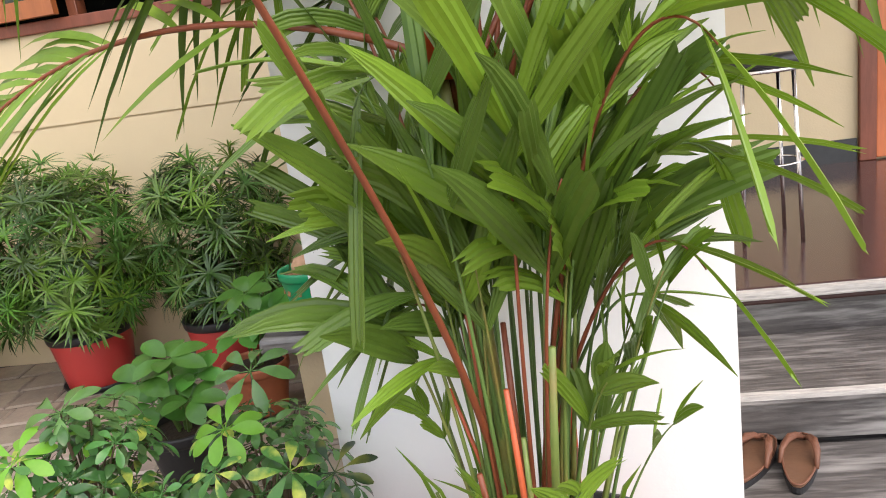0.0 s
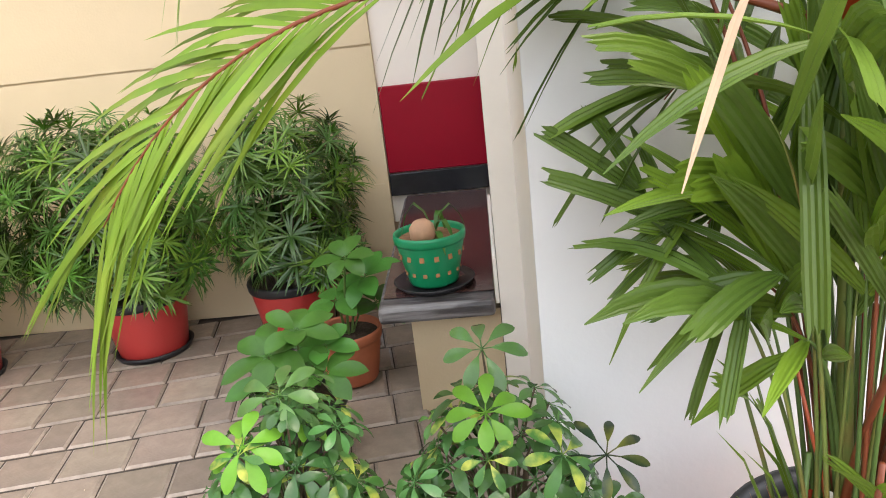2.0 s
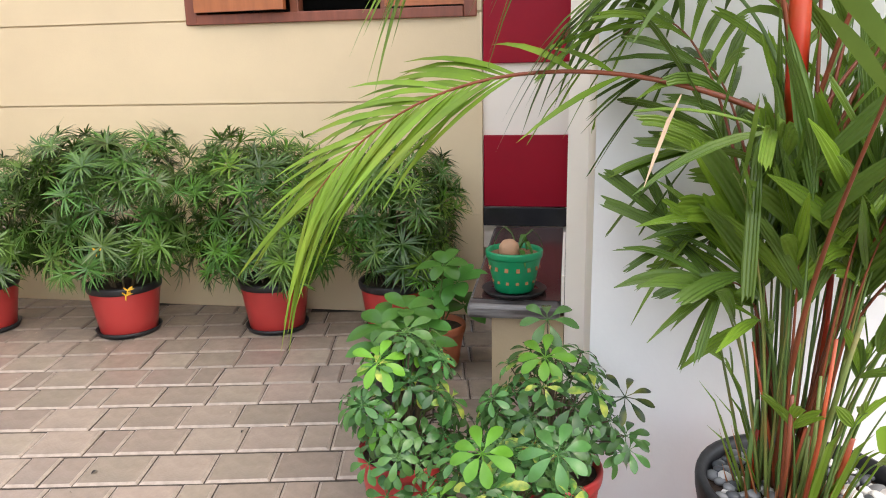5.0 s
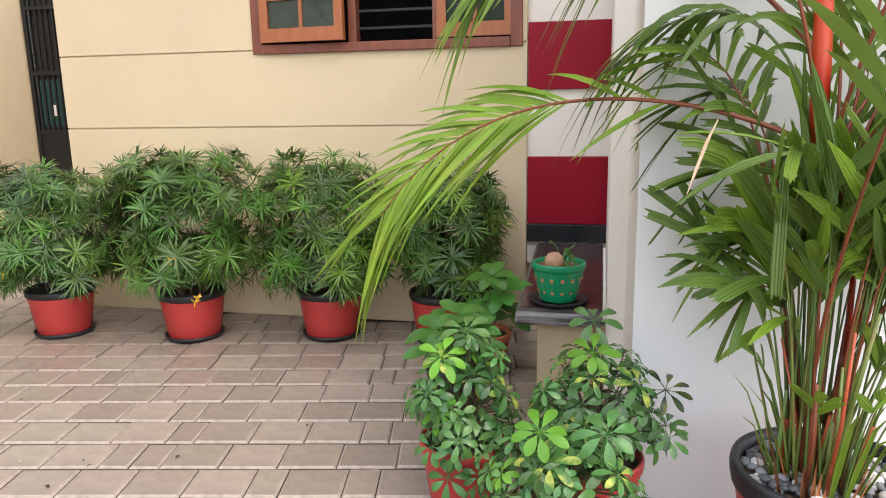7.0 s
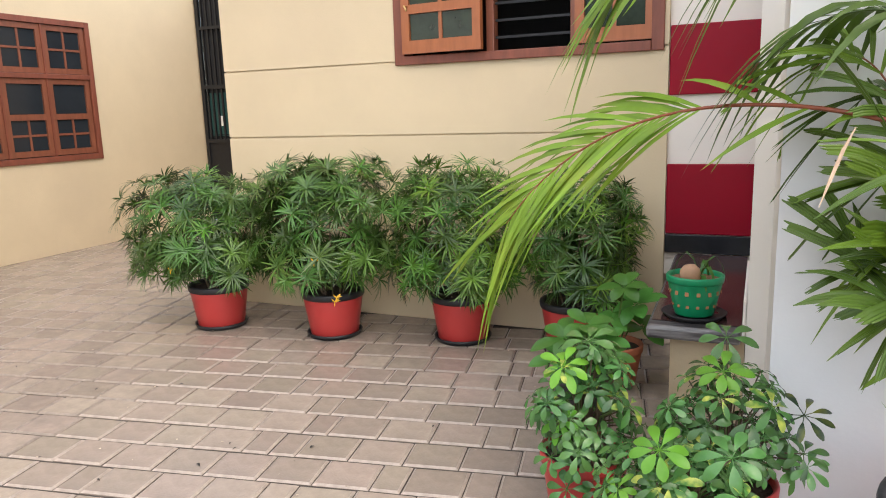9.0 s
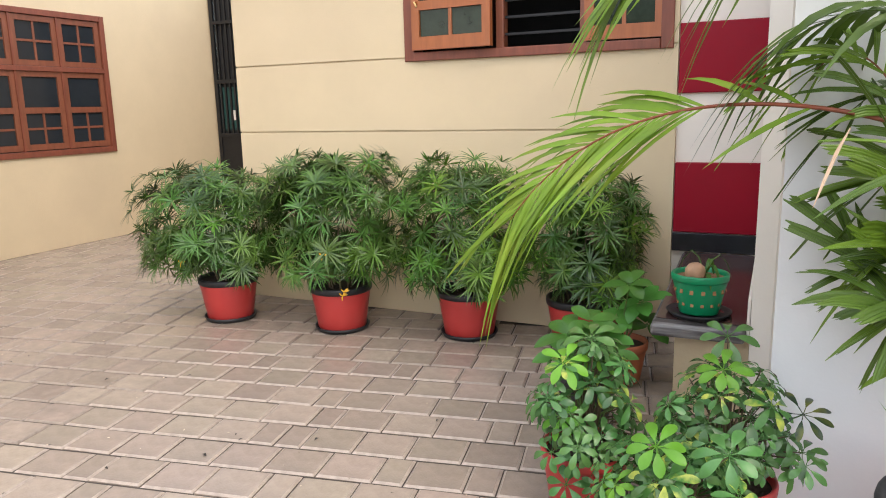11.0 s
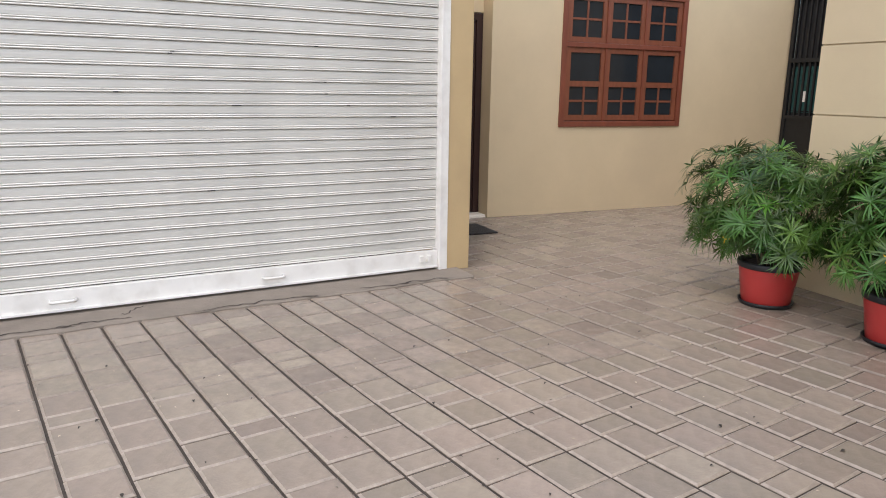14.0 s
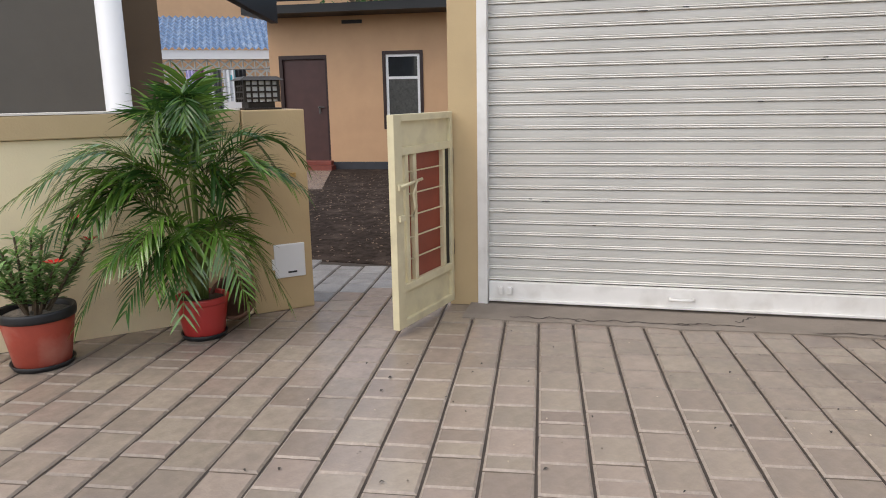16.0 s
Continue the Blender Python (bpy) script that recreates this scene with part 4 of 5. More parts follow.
for b, t, r0, mt in (((-0.12, 0.03, 0.31), (-0.11, 0.02, 0.50), 0.011, SEALRED), ((-0.03, -0.08, 0.31), (-0.01, -0.09, 0.44), 0.009, SEALRED), ((0.03, 0.06, 0.31), (0.04, 0.09, 1.0), 0.009, SEALRED), ((0.05, -0.02, 0.31), (0.08, -0.04, 0.52), 0.010, SHAFT),
                      ((-0.06, -0.02, 0.31), (-0.10, 0.0, 1.24), 0.012, CANE), ((-0.10, 0.0, 1.22), (-0.12, 0.03, 1.95), 0.022, SEALRED)):
    bm = bmesh.new()
    b, t = Vector(b), Vector(t)
    tube(bm, [b, b.lerp(t, 0.3), b.lerp(t, 0.7), t], [r0, r0 * 1.05, r0 * 0.95, r0 * 0.75], 12)
    part("crownshaft", bm, mt, bp, smooth=True)
# the leaning red-brown leaf stalk in front
frond(bp, ((-0.07, 0.0, 0.34), (-0.085, -0.06, 0.75), (-0.12, -0.26, 1.02), (-0.17, -0.78, 1.50)), 5, 0.34, 0.022, 0.15, PALM, PETIOLE, 100, start=0.86, r=0.0085, tip=0.9, lift=0.2)
# the long arching frond that reaches over the small pots
frond(bp, ((-0.09, 0.07, 1.24), (-0.42, 0.15, 1.42), (-1.03, 0.33, 1.47), (-1.34, 0.28, 1.00)), 40, 0.44, 0.022, 0.26, PALMLIME, PETIOLE, 101, start=0.28, r=0.008, angle=0.64, lift=0.0, tip=0.78, twist=0.78, taper=0.3, sparse=0.50)
# a higher frond whose tip hangs beside the window
frond(bp, ((-0.09, 0.05, 1.45), (-0.35, 0.25, 1.88), (-0.80, 0.42, 2.05), (-1.02, 0.44, 1.72)), 22, 0.36, 0.034, 0.6, PALMMID, PETIOLE, 102, start=0.4, r=0.008, angle=0.8, tip=0.8, jit=0.15, twist=0.5)
# feathery upper fronds with hanging leaflets
for i, (c1, c2, e, n, l) in enumerate((((-0.16, -0.02, 1.75), (-0.32, -0.08, 1.98), (-0.55, -0.10, 1.80), 15, 0.42), ((0.05, 0.05, 1.7), (0.22, 0.08, 2.1), (0.45, 0.06, 2.0), 14, 0.36),
                                       ((-0.02, -0.10, 1.7), (0.10, -0.25, 1.95), (0.28, -0.34, 1.80), 12, 0.38), ((-0.12, 0.10, 1.55), (-0.30, 0.22, 1.72), (-0.56, 0.26, 1.50), 13, 0.36), ((0.02, 0.08, 1.45), (0.25, 0.18, 1.62), (0.52, 0.20, 1.40), 12, 0.34))):
    frond(bp, ((-0.08, 0.02, 1.15), c1, c2, e), n, l, 0.024, 0.75, (PALM, PALMMID, PALMMID, PALMDARK, PALMMID)[i], (PETIOLE, GREENSTEM)[i % 2], 110 + i, start=0.42, r=0.006, angle=0.85, tip=0.75, jit=0.15)
# feathery fronds standing high at the back of the clump
for i, (e, n, l) in enumerate((((0.36, 0.12, 1.72), 15, 0.34), ((0.16, 0.22, 1.95), 16, 0.36), ((-0.26, 0.20, 1.80), 15, 0.36), ((0.30, -0.08, 1.60), 13, 0.32), ((0.44, 0.05, 1.50), 13, 0.30), ((-0.10, 0.26, 2.05), 15, 0.34))):
    e = Vector(e)
    frond(bp, ((-0.06, 0.03, 0.95), (-0.02, 0.04, 1.3), (e.x * 0.5, e.y * 0.6, e.z - 0.05), e), n, l, 0.021, 0.45, (PALMDARK, PALM)[i % 2], PETIOLE, 120 + i, start=0.45, r=0.006, angle=0.7, tip=0.75, jit=0.2, twist=rnd.uniform(-0.6, 0.6))
# strap-leaved fronds filling the clump
rnd = random.Random(5)
for i in range(36):
    a = i * 2.399 + rnd.uniform(-0.3, 0.3)
    d = Vector((math.cos(a), math.sin(a), 0))
    ring = i % 5
    reach = (0.27, 0.33, 0.25, 0.36, 0.20)[ring] * rnd.uniform(0.8, 1.15)
    top = (0.98, 1.12, 1.45, 1.28, 1.62)[ring] + rnd.uniform(-0.10, 0.10)
    if ring in (2, 4) and (d.y < 0.1 or i % 2):
        continue
    if d.y < -0.2:
        reach *= 0.75
        top = min(max(top, 1.08), 1.22)
    if d.x < -0.3 and ring == 0:
        reach *= 0.65
    if d.x > 0.5:
        reach *= 0.68
    if d.y > 0.3:
        reach = min(reach, 0.28 / d.y)
    b = Vector((-0.05 + 0.06 * d.x, -0.02 + 0.06 * d.y, 0.36))
    e = Vector((-0.05, 0.0, 0)) + d * reach + Vector((0, 0, top - rnd.uniform(0.0, 0.12)))
    c1 = b + Vector((d.x * 0.05, d.y * 0.05, 0.55 * (top - 0.36)))
    c2 = b.lerp(e, 0.55) + Vector((0, 0, 0.30 * (top - 0.3)))
    wide = rnd.uniform(0.030, 0.048) if top < 1.35 else rnd.uniform(0.022, 0.034)
    frond(bp, (b, c1, c2, e), rnd.randint(2, 4), rnd.uniform(0.26, 0.40), wide, rnd.uniform(0.05, 0.40), (PALM, PALMDARK, PALMMID)[i % 3], (GREENSTEM, CANE, GREENSTEM, PETIOLE)[i % 4], 200 + i, start=0.62, r=0.0045, blunt=0.65, angle=0.72, lift=0.10, tip=0.85, skip=0.15, jit=0.5, twist=rnd.uniform(-0.8, 0.8), pleat=True)
# arching outer fronds
for i, (e, n, l, w, dr) in enumerate((((-0.36, 0.22, 1.14), 8, 0.28, 0.036, 0.50), ((-0.34, 0.10, 0.98), 7, 0.26, 0.038, 0.40), ((-0.34, 0.30, 1.36), 9, 0.32, 0.028, 0.6), ((-0.26, -0.12, 1.20), 6, 0.30, 0.036, 0.5), ((-0.45, 0.32, 1.46), 11, 0.34, 0.024, 0.75), ((-0.30, -0.02, 0.86), 5, 0.22, 0.040, 0.35),
                                      ((0.28, 0.0, 1.16), 4, 0.24, 0.038, 0.30), ((0.38, 0.12, 1.30), 6, 0.28, 0.034, 0.4), ((0.24, -0.20, 1.22), 4, 0.30, 0.042, 0.3), ((0.30, 0.06, 1.04), 5, 0.24, 0.038, 0.35), ((0.24, -0.08, 0.92), 4, 0.22, 0.036, 0.25), ((0.20, 0.08, 0.80), 3, 0.20, 0.034, 0.25), ((-0.24, 0.06, 0.82), 4, 0.22, 0.038, 0.35), ((-0.20, -0.06, 0.76), 3, 0.20, 0.034, 0.3), ((-0.30, 0.14, 0.94), 5, 0.24, 0.038, 0.4))):
    e = Vector(e)
    if e.x < -0.25 and e.z < 1.3:
        e.x *= 0.8
    b = Vector((-0.05 + 0.1 * e.x, 0.1 * e.y, 0.50))
    frond(bp, (b, Vector((b.x * 0.6 + e.x * 0.25, b.y + e.y * 0.25, e.z * 0.9 + 0.02)), Vector((e.x * 0.7, e.y * 0.7, e.z + 0.14)), e), n, l, w, dr * 0.6, PALMMID if e.x > 0 else (PALM, PALMMID, PALMDARK)[i % 3], (PETIOLE, GREENSTEM)[i % 2], 260 + i, start=0.45, r=0.005, blunt=0.6, angle=0.8, lift=0.05, tip=0.85, jit=0.4, twist=0.35, skip=0.15, pleat=True)
# steep inner leaves
for i in range(17):
    a = i * 2.2 + rnd.uniform(-0.3, 0.3)
    d = Vector((math.cos(a), math.sin(a) * 0.8, 0))
    reach, top = rnd.uniform(0.06, 0.20), rnd.uniform(0.92, 1.28)
    b = Vector((-0.05, -0.01, 0.36)) + d * 0.06
    e = Vector((-0.03, 0.0, top)) + d * reach
    frond(bp, (b, b + Vector((0, 0, 0.3)), b.lerp(e, 0.6) + Vector((0, 0, 0.12)), e), 2, rnd.uniform(0.30, 0.44), rnd.uniform(0.030, 0.046), rnd.uniform(0.02, 0.18), (PALMDARK, PALM, PALMDARK, PALMMID)[i % 4], (CANE, GREENSTEM)[i % 2], 340 + i, start=0.62, r=0.0045, blunt=0.6, angle=0.5, lift=0.1, tip=0.9, jit=0.4, twist=rnd.uniform(-1.5, 1.5), pleat=True)
# thin stalks leaning to the steps side, with short broad leaves
for i in range(7):
    e = Vector((0.08 + 0.020 * i + rnd.uniform(-0.02, 0.02), rnd.uniform(-0.16, 0.12), rnd.uniform(0.72, 1.02)))
    b = Vector((0.0 + 0.008 * i, rnd.uniform(-0.08, 0.05), 0.33))
    frond(bp, (b, b.lerp(e, 0.3) + Vector((-0.01, 0, 0.08)), b.lerp(e, 0.7) + Vector((0, 0, 0.08)), e), 2, rnd.uniform(0.12, 0.19), rnd.uniform(0.024, 0.036), rnd.uniform(0.0, 0.3), (PALMMID, PALM, PALMDARK)[i % 3], (GREENSTEM, CANE)[i % 2], 380 + i, start=0.55, r=0.004, blunt=0.6, angle=0.6, lift=0.1, tip=0.9, jit=0.4, twist=rnd.uniform(-1.2, 1.2), pleat=True)
# low blunt-tipped young leaves by the stems, one of them heart-shaped
for i, (p0, p1, w) in enumerate((((-0.10, 0.0, 0.36), (-0.22, 0.04, 0.68), 0.030), ((-0.05, -0.10, 0.35), (-0.10, -0.16, 0.62), 0.026), ((0.0, -0.12, 0.35), (0.04, -0.20, 0.66), 0.028), ((0.05, -0.05, 0.35), (0.20, -0.08, 0.70), 0.034), ((0.04, -0.10, 0.34), (0.12, -0.17, 0.52), 0.024))):
    p0, p1 = Vector(p0), Vector(p1)
    frond(bp, (p0, p0.lerp(p1, 0.35) + Vector((0, 0, 0.08)), p0.lerp(p1, 0.7) + Vector((0, 0, 0.08)), p1), 2, 0.10, w, 0.15, PALMMID, GREENSTEM, 300 + i, start=0.55, r=0.003, blunt=0.7, tip=0.9, pleat=True)
bm = bmesh.new()
tube(bm, [(0.06, -0.08, 0.34), (0.10, -0.11, 0.46), (0.125, -0.13, 0.545)], [0.003, 0.0025, 0.002], 5)
for sx in (-1, 1):
    blade(bm, [(0.125 + 0.046 * sx * q, -0.13 - 0.026 * q, 0.54 + 0.075 * q - 0.018 * q * q) for q in (0.0, 0.15, 0.35, 0.55, 0.75, 0.9, 1.0)], (0.012, 0.040, 0.056, 0.060, 0.050, 0.030, 0.006), Vector((0, -0.8, 0.6)), 0.15)
part("young_leaf", bm, PALMLIME, bp, "bright green two-lobed young leaf", smooth=True)
bm = bmesh.new()
blade(bm, [(-0.425, -0.57, 1.33), (-0.442, -0.57, 1.29), (-0.458, -0.57, 1.24), (-0.473, -0.57, 1.19)], (0.002, 0.0065, 0.006, 0.001), Vector((0, -1, 0)), 0.3)
part("dry_leaf", bm, DRYLEAF, bp, "withered pale leaf strip")
SHEATH = mat("sheath", (0.34, 0.13, 0.045), 0.6, 0.4, 14, 0.2, 40, random=0.5)
for i in range(34):
    a, q = rnd.uniform(0, 6.28), rnd.uniform(0.05, 0.13)
    p = Vector((-0.05 + q * math.cos(a), -0.02 + q * math.sin(a), 0.32))
    l = rnd.uniform(0.07, 0.20)
    d = Vector((math.cos(a) * 0.35, math.sin(a) * 0.35, 1)).normalized()
    bm = bmesh.new()
    blade(bm, [p, p + d * l * 0.5, p + d * l], (0.014, 0.010, 0.0), Vector((math.cos(a), math.sin(a), 0)), 0.5)
    part("sheath", bm, SHEATH, bp)
for i in range(14):
    a, q = rnd.uniform(0, 6.28), rnd.uniform(0.05, 0.12)
    p = Vector((-0.04 + q * math.cos(a), -0.03 + q * math.sin(a), 0.32))
    l = rnd.uniform(0.16, 0.38)
    d = Vector((math.cos(a) * 0.3, math.sin(a) * 0.3, 1)).normalized()
    bm = bmesh.new()
    blade(bm, [p, p + d * l * 0.4, p + d * l * 0.8 + Vector((d.x, d.y, 0)) * 0.03, p + d * l + Vector((d.x, d.y, -0.1)) * 0.12], (0.008, 0.018, 0.014, 0.0), Vector((math.cos(a), math.sin(a), 0.2)), 0.4)
    part("shoot", bm, PALMMID, bp, "bright green young leaf")
# river pebbles
rnd = random.Random(9)
PEB = [mat("pebble_white", (0.72, 0.69, 0.65), 0.5, 0.08, 20, 0.05, 60), mat("pebble_grey", (0.22, 0.22, 0.22), 0.5, 0.15, 20, 0.05, 60), mat("pebble_dark", (0.07, 0.075, 0.08), 0.45, 0.2, 20, 0.05, 60)]
peb_meshes = []
for mt in PEB:
    bm = bmesh.new()
    bmesh.ops.create_icosphere(bm, subdivisions=2, radius=1.0)
    me = bpy.data.meshes.new("pebble")
    bm.to_mesh(me)
    bm.free()
    me.materials.append(mt)
    me.shade_smooth()
    peb_meshes.append(me)
for i in range(190):
    a = rnd.uniform(0, 6.28)
    q = math.sqrt(rnd.uniform(0.12, 1.0)) * 0.212
    s = rnd.uniform(0.010, 0.019)
    o = new("pebble", peb_meshes[(0, 1, 2, 0, 1, 2, 1)[i % 7]])
    o.parent = bp
    o.matrix_basis = pose(q * math.cos(a), q * math.sin(a), 0.338 + rnd.uniform(0, 0.014), rnd.uniform(-25, 25), rnd.uniform(-25, 25), rnd.uniform(0, 360)) @ Matrix.Diagonal((s * 1.25, s, s * 0.72, 1))

# areca palm by the boundary wall
ap = thing("areca_palm", pose(-3.96, -3.52, 0), "bushy areca palm in a red pot by the boundary wall", "potted palm")
pot(ap, 0.155, 0.118, 0.25, RED, RED, saucer=True)
ARECADEEP = mat("areca_leaf_deep", (0.050, 0.120, 0.026), 0.26, 0.2, 6, 0.06, 30, island=0.35, trans=0.12, spec=0.5)
ARECA = mat("areca_leaf", (0.118, 0.222, 0.034), 0.2, 0.2, 6, 0.06, 30, island=0.35, trans=0.15, spec=0.9)
rnd = random.Random(12)
nx, ny = 0.681, 0.7325
# fronds arch to both sides along the wall and out from it, the low ones hanging over the pot
for i in range(45):
    f = (i * 0.618) % 1.0
    u = -0.95 + 1.62 * f
    o = rnd.uniform(0.02, 0.38) * (1 - 0.35 * abs(u))
    low = i % 4 == 0
    peak = (rnd.uniform(0.62, 0.85) if low else rnd.uniform(0.98, 1.30)) + (0.24 if abs(u + 0.1) < 0.25 and not low else 0.0)
    tip_z = peak - (rnd.uniform(0.25, 0.60) if u < 0.1 else rnd.uniform(0.30, 0.85)) * (0.35 + 0.6 * abs(u)) + (0.06 if low else 0.0)
    if low:
        u, o, tip_z = u * 0.75, 0.20 + 0.6 * o, rnd.uniform(0.16, 0.60)
    d = Vector((-ny * u + nx * o * 0.8, nx * u + ny * o * 0.8, 0))
    b = Vector((d.x * 0.05, d.y * 0.05, 0.22))
    e = d * rnd.uniform(0.95, 1.08) + Vector((0, 0, max(tip_z, 0.12)))
    frond(ap, (b, b + d * 0.10 + Vector((0, 0, peak * 0.62)), d * 0.50 + Vector((0, 0, peak * 1.16)), e), 23, 0.32, 0.0150, 0.26, ARECA if i % 3 else ARECADEEP, CANE, 400 + i, start=0.34, r=0.005, angle=0.98, tip=0.36, jit=0.10, lift=0.08, taper=0.35, twist=rnd.uniform(-0.5, 0.5))

# flowering succulent shrub in a faded pot
fp = thing("flowering_plant", pose(-3.31, -4.075, 0), "thorny shrub with small red flowers in a faded terracotta pot", "potted plant")
pot(fp, 0.192, 0.14, 0.32, FADEDRED, BLACKPLASTIC, saucer=True, rim_h=0.045, soil_mat=GRAVELSOIL)
rnd = random.Random(21)
REDFLOWER = mat("red_flower", (0.70, 0.03, 0.02), 0.5, 0.15, 12, 0.0)
lv = bmesh.new()
for i in range(11):
    a = rnd.uniform(0, 6.28)
    b = Vector((0.05 * math.cos(a), 0.05 * math.sin(a), 0.28))
    t = Vector((0.28 * math.cos(a) * rnd.uniform(0.4, 1) - 0.05, 0.28 * math.sin(a) * rnd.uniform(0.4, 1) + 0.05, rnd.uniform(0.42, 0.74)))
    bm = bmesh.new()
    tube(bm, [b, b.lerp(t, 0.5) + Vector((0, 0, 0.02)), t], [0.009, 0.008, 0.006], 6)
    part("stem", bm, STEM, fp)
    for k in range(85):
        s = rnd.uniform(0.25, 1.05)
        aa = rnd.uniform(0, 6.28)
        p = b.lerp(t, s)
        d = Vector((math.cos(aa), math.sin(aa), rnd.uniform(0.1, 0.8))).normalized()
        l = rnd.uniform(0.045, 0.085)
        blade(lv, [p, p + d * l * 0.5, p + d * l * 0.85, p + d * l], (0.006, 0.020, 0.018, 0.0), Vector((0, 0, 1)), 0.2)
    if i in (0, 4, 7):
        fl = bmesh.new()
        for k in range(7):
            aa = k * 0.9
            p = t + Vector((0.018 * math.cos(aa), 0.018 * math.sin(aa), 0.015))
            blade(fl, [p, p + Vector((math.cos(aa), math.sin(aa), 0.5)) * 0.018, p + Vector((math.cos(aa), math.sin(aa), 0.4)) * 0.034], (0.010, 0.026, 0.0), Vector((0, 0, 1)), 0.1)
        part("flower", fl, REDFLOWER, fp, "small red flower")

tagged(part("leaves", lv, mat("succulent_leaf", (0.16, 0.28, 0.08), 0.34, 0.2, 12, 0.05, 60, island=0.3, trans=0.15), fp), kind="stuff")

tp = thing("empty_pot", pose(-4.20, -3.46, 0.15, 0, 62, 28) @ Matrix.Diagonal((1.15, 1.15, 1.15, 1)), "round dark brown clay pot lying behind the palm", "pot")
part("pot", lathe([(0, -0.10), (0.08, -0.10), (0.11, 0.02), (0.12, 0.10), (0.105, 0.10), (0.09, 0.0), (0, -0.07)], 28), mat("dark_clay", (0.13, 0.06, 0.035), 0.7, 0.25, 10, 0.2, 60), tp, smooth=True)

# ---- verandah things ----
st = thing("bar_stool", pose(0.93, 3.55, 0.43), "round black stool with slim chrome legs on the verandah", "stool")
part("seat", lathe([(0, 0.655), (0.135, 0.655), (0.15, 0.665), (0.15, 0.69), (0.135, 0.702), (0, 0.705)], 32), BLACKPLASTIC, st, smooth=True)
part("seat_ring", lathe([(0.130, 0.640), (0.146, 0.640), (0.146, 0.654), (0.130, 0.654), (0.130, 0.640)], 32), CHROME, st, "chrome ring", smooth=True)
for i in range(4):
    a = math.radians(45 + 90 * i)
    bm = bmesh.new()
    tube(bm, [(0.150 * math.cos(a), 0.150 * math.sin(a), 0), (0.125 * math.cos(a), 0.125 * math.sin(a), 0.645)], 0.008, 8)
    part("leg", bm, CHROME, st, "chrome leg", smooth=True)
part("foot_ring", lathe([(0.138, 0.30), (0.146, 0.304), (0.138, 0.308), (0.132, 0.304), (0.138, 0.30)], 32), CHROME, st, "chrome foot ring", smooth=True)


def slipper(m, mirror):
    s = thing("slipper", m, "brown leather slipper with side straps on the granite step", "slipper", "pair of slippers")

    def ring(grow, z):
        pts = []
        for k in range(36):
            a = 2 * math.pi * k / 36
            y = 0.128 * math.cos(a)
            half = 0.037 + 0.007 * math.cos(a) - 0.004 * math.cos(2 * a)
            x = half * math.copysign(abs(math.sin(a)) ** 0.7, math.sin(a)) + 0.006 * math.cos(a)
            pts.append((x * mirror * grow, y * grow, z))
        return pts

    def slab(r0, r1, r2):
        bm = bmesh.new()
        rows = [[bm.verts.new(p) for p in r] for r in (r0, r1, r2)]
        for lo, hi in zip(rows, rows[1:]):
            for k in range(36):
                bm.faces.new((lo[k], lo[(k + 1) % 36], hi[(k + 1) % 36], hi[k]))
        bm.faces.new(rows[0][::-1])
        bm.faces.new(rows[2])
        return bm

    part("sole", slab(ring(0.97, 0.0), ring(1.0, 0.006), ring(1.0, 0.018)), BLACKPLASTIC, s, "dark rubber sole")
    part("footbed", slab(ring(0.97, 0.0185), ring(0.97, 0.023), ring(0.93, 0.025)), LEATHER, s)
    bm = bmesh.new()
    pts = [Vector(p) for p in ring(0.965, 0.026)]
    tube(bm, pts + [pts[0]], 0.003, 6)
    part("piping", bm, LEATHERDARK, s, "dark stitched edge", smooth=True)
    for sx in (-1, 1):
        bm = bmesh.new()
        path = [Vector((0.004, 0.096, 0.026)), Vector((0.016 * sx, 0.080, 0.044)), Vector((0.030 * sx, 0.050, 0.052)), Vector((0.039 * sx, 0.015, 0.046)), Vector((0.041 * sx, -0.012, 0.022))]
        for off in (0.0, -0.012, -0.024):
            tube(bm, [p + Vector((0, off * min(1.0, k * 0.6), 0.002)) for k, p in enumerate(path)], [0.004, 0.0058, 0.0068, 0.0068, 0.005], 6)
        part("strap", bm, LEATHERDARK, s, smooth=True)
    return s


slipper(pose(0.555, 2.40, 0.143, 0, 0, -30) @ Matrix.Diagonal((1.02, 1.02, 1.02, 1)), 1)
slipper(pose(0.665, 2.385, 0.143, 0, 0, -24) @ Matrix.Diagonal((1.02, 1.02, 1.02, 1)), -1)

# ---- wooden-hearted metal gate, open into the yard ----
g = thing("garden_gate", pose(-4.228, -2.386, 0, 0, 0, 171.2), "cream painted steel gate with red-brown panel, standing open", "gate")
part("gate_frame", boxes((0, 0.085, -0.022, 0.022, 0.04, 1.285), (0.695, 0.73, -0.022, 0.022, 0.04, 1.285), (0.087, 0.694, -0.022, 0.022, 1.245, 1.285), (0.087, 0.694, -0.022, 0.022, 0.04, 0.085),
                         (0.087, 0.694, -0.022, 0.022, 1.055, 1.10), (0.087, 0.694, -0.022, 0.022, 0.255, 0.30), bevel=0.003), GATECREAM, g)
# slot is not cut through; a black plate stands for its darkness
part("slot_shade_plate", boxes((0.634, 0.694, -0.004, 0.004, 0.302, 1.053)), BLACKMETAL, g, "black plate standing in for the dark open slot")
for i in range(6):
    part("slot_bar", boxes((0.634, 0.694, 0.005, 0.012, 0.36 + 0.13 * i, 0.368 + 0.13 * i)), GATECREAM, g)
part("top_panel", boxes((0.087, 0.694, 0.002, 0.010, 1.10, 1.245)), GATECREAM, g)
part("bottom_panel", boxes((0.087, 0.694, 0.002, 0.010, 0.085, 0.255)), GATECREAM, g)
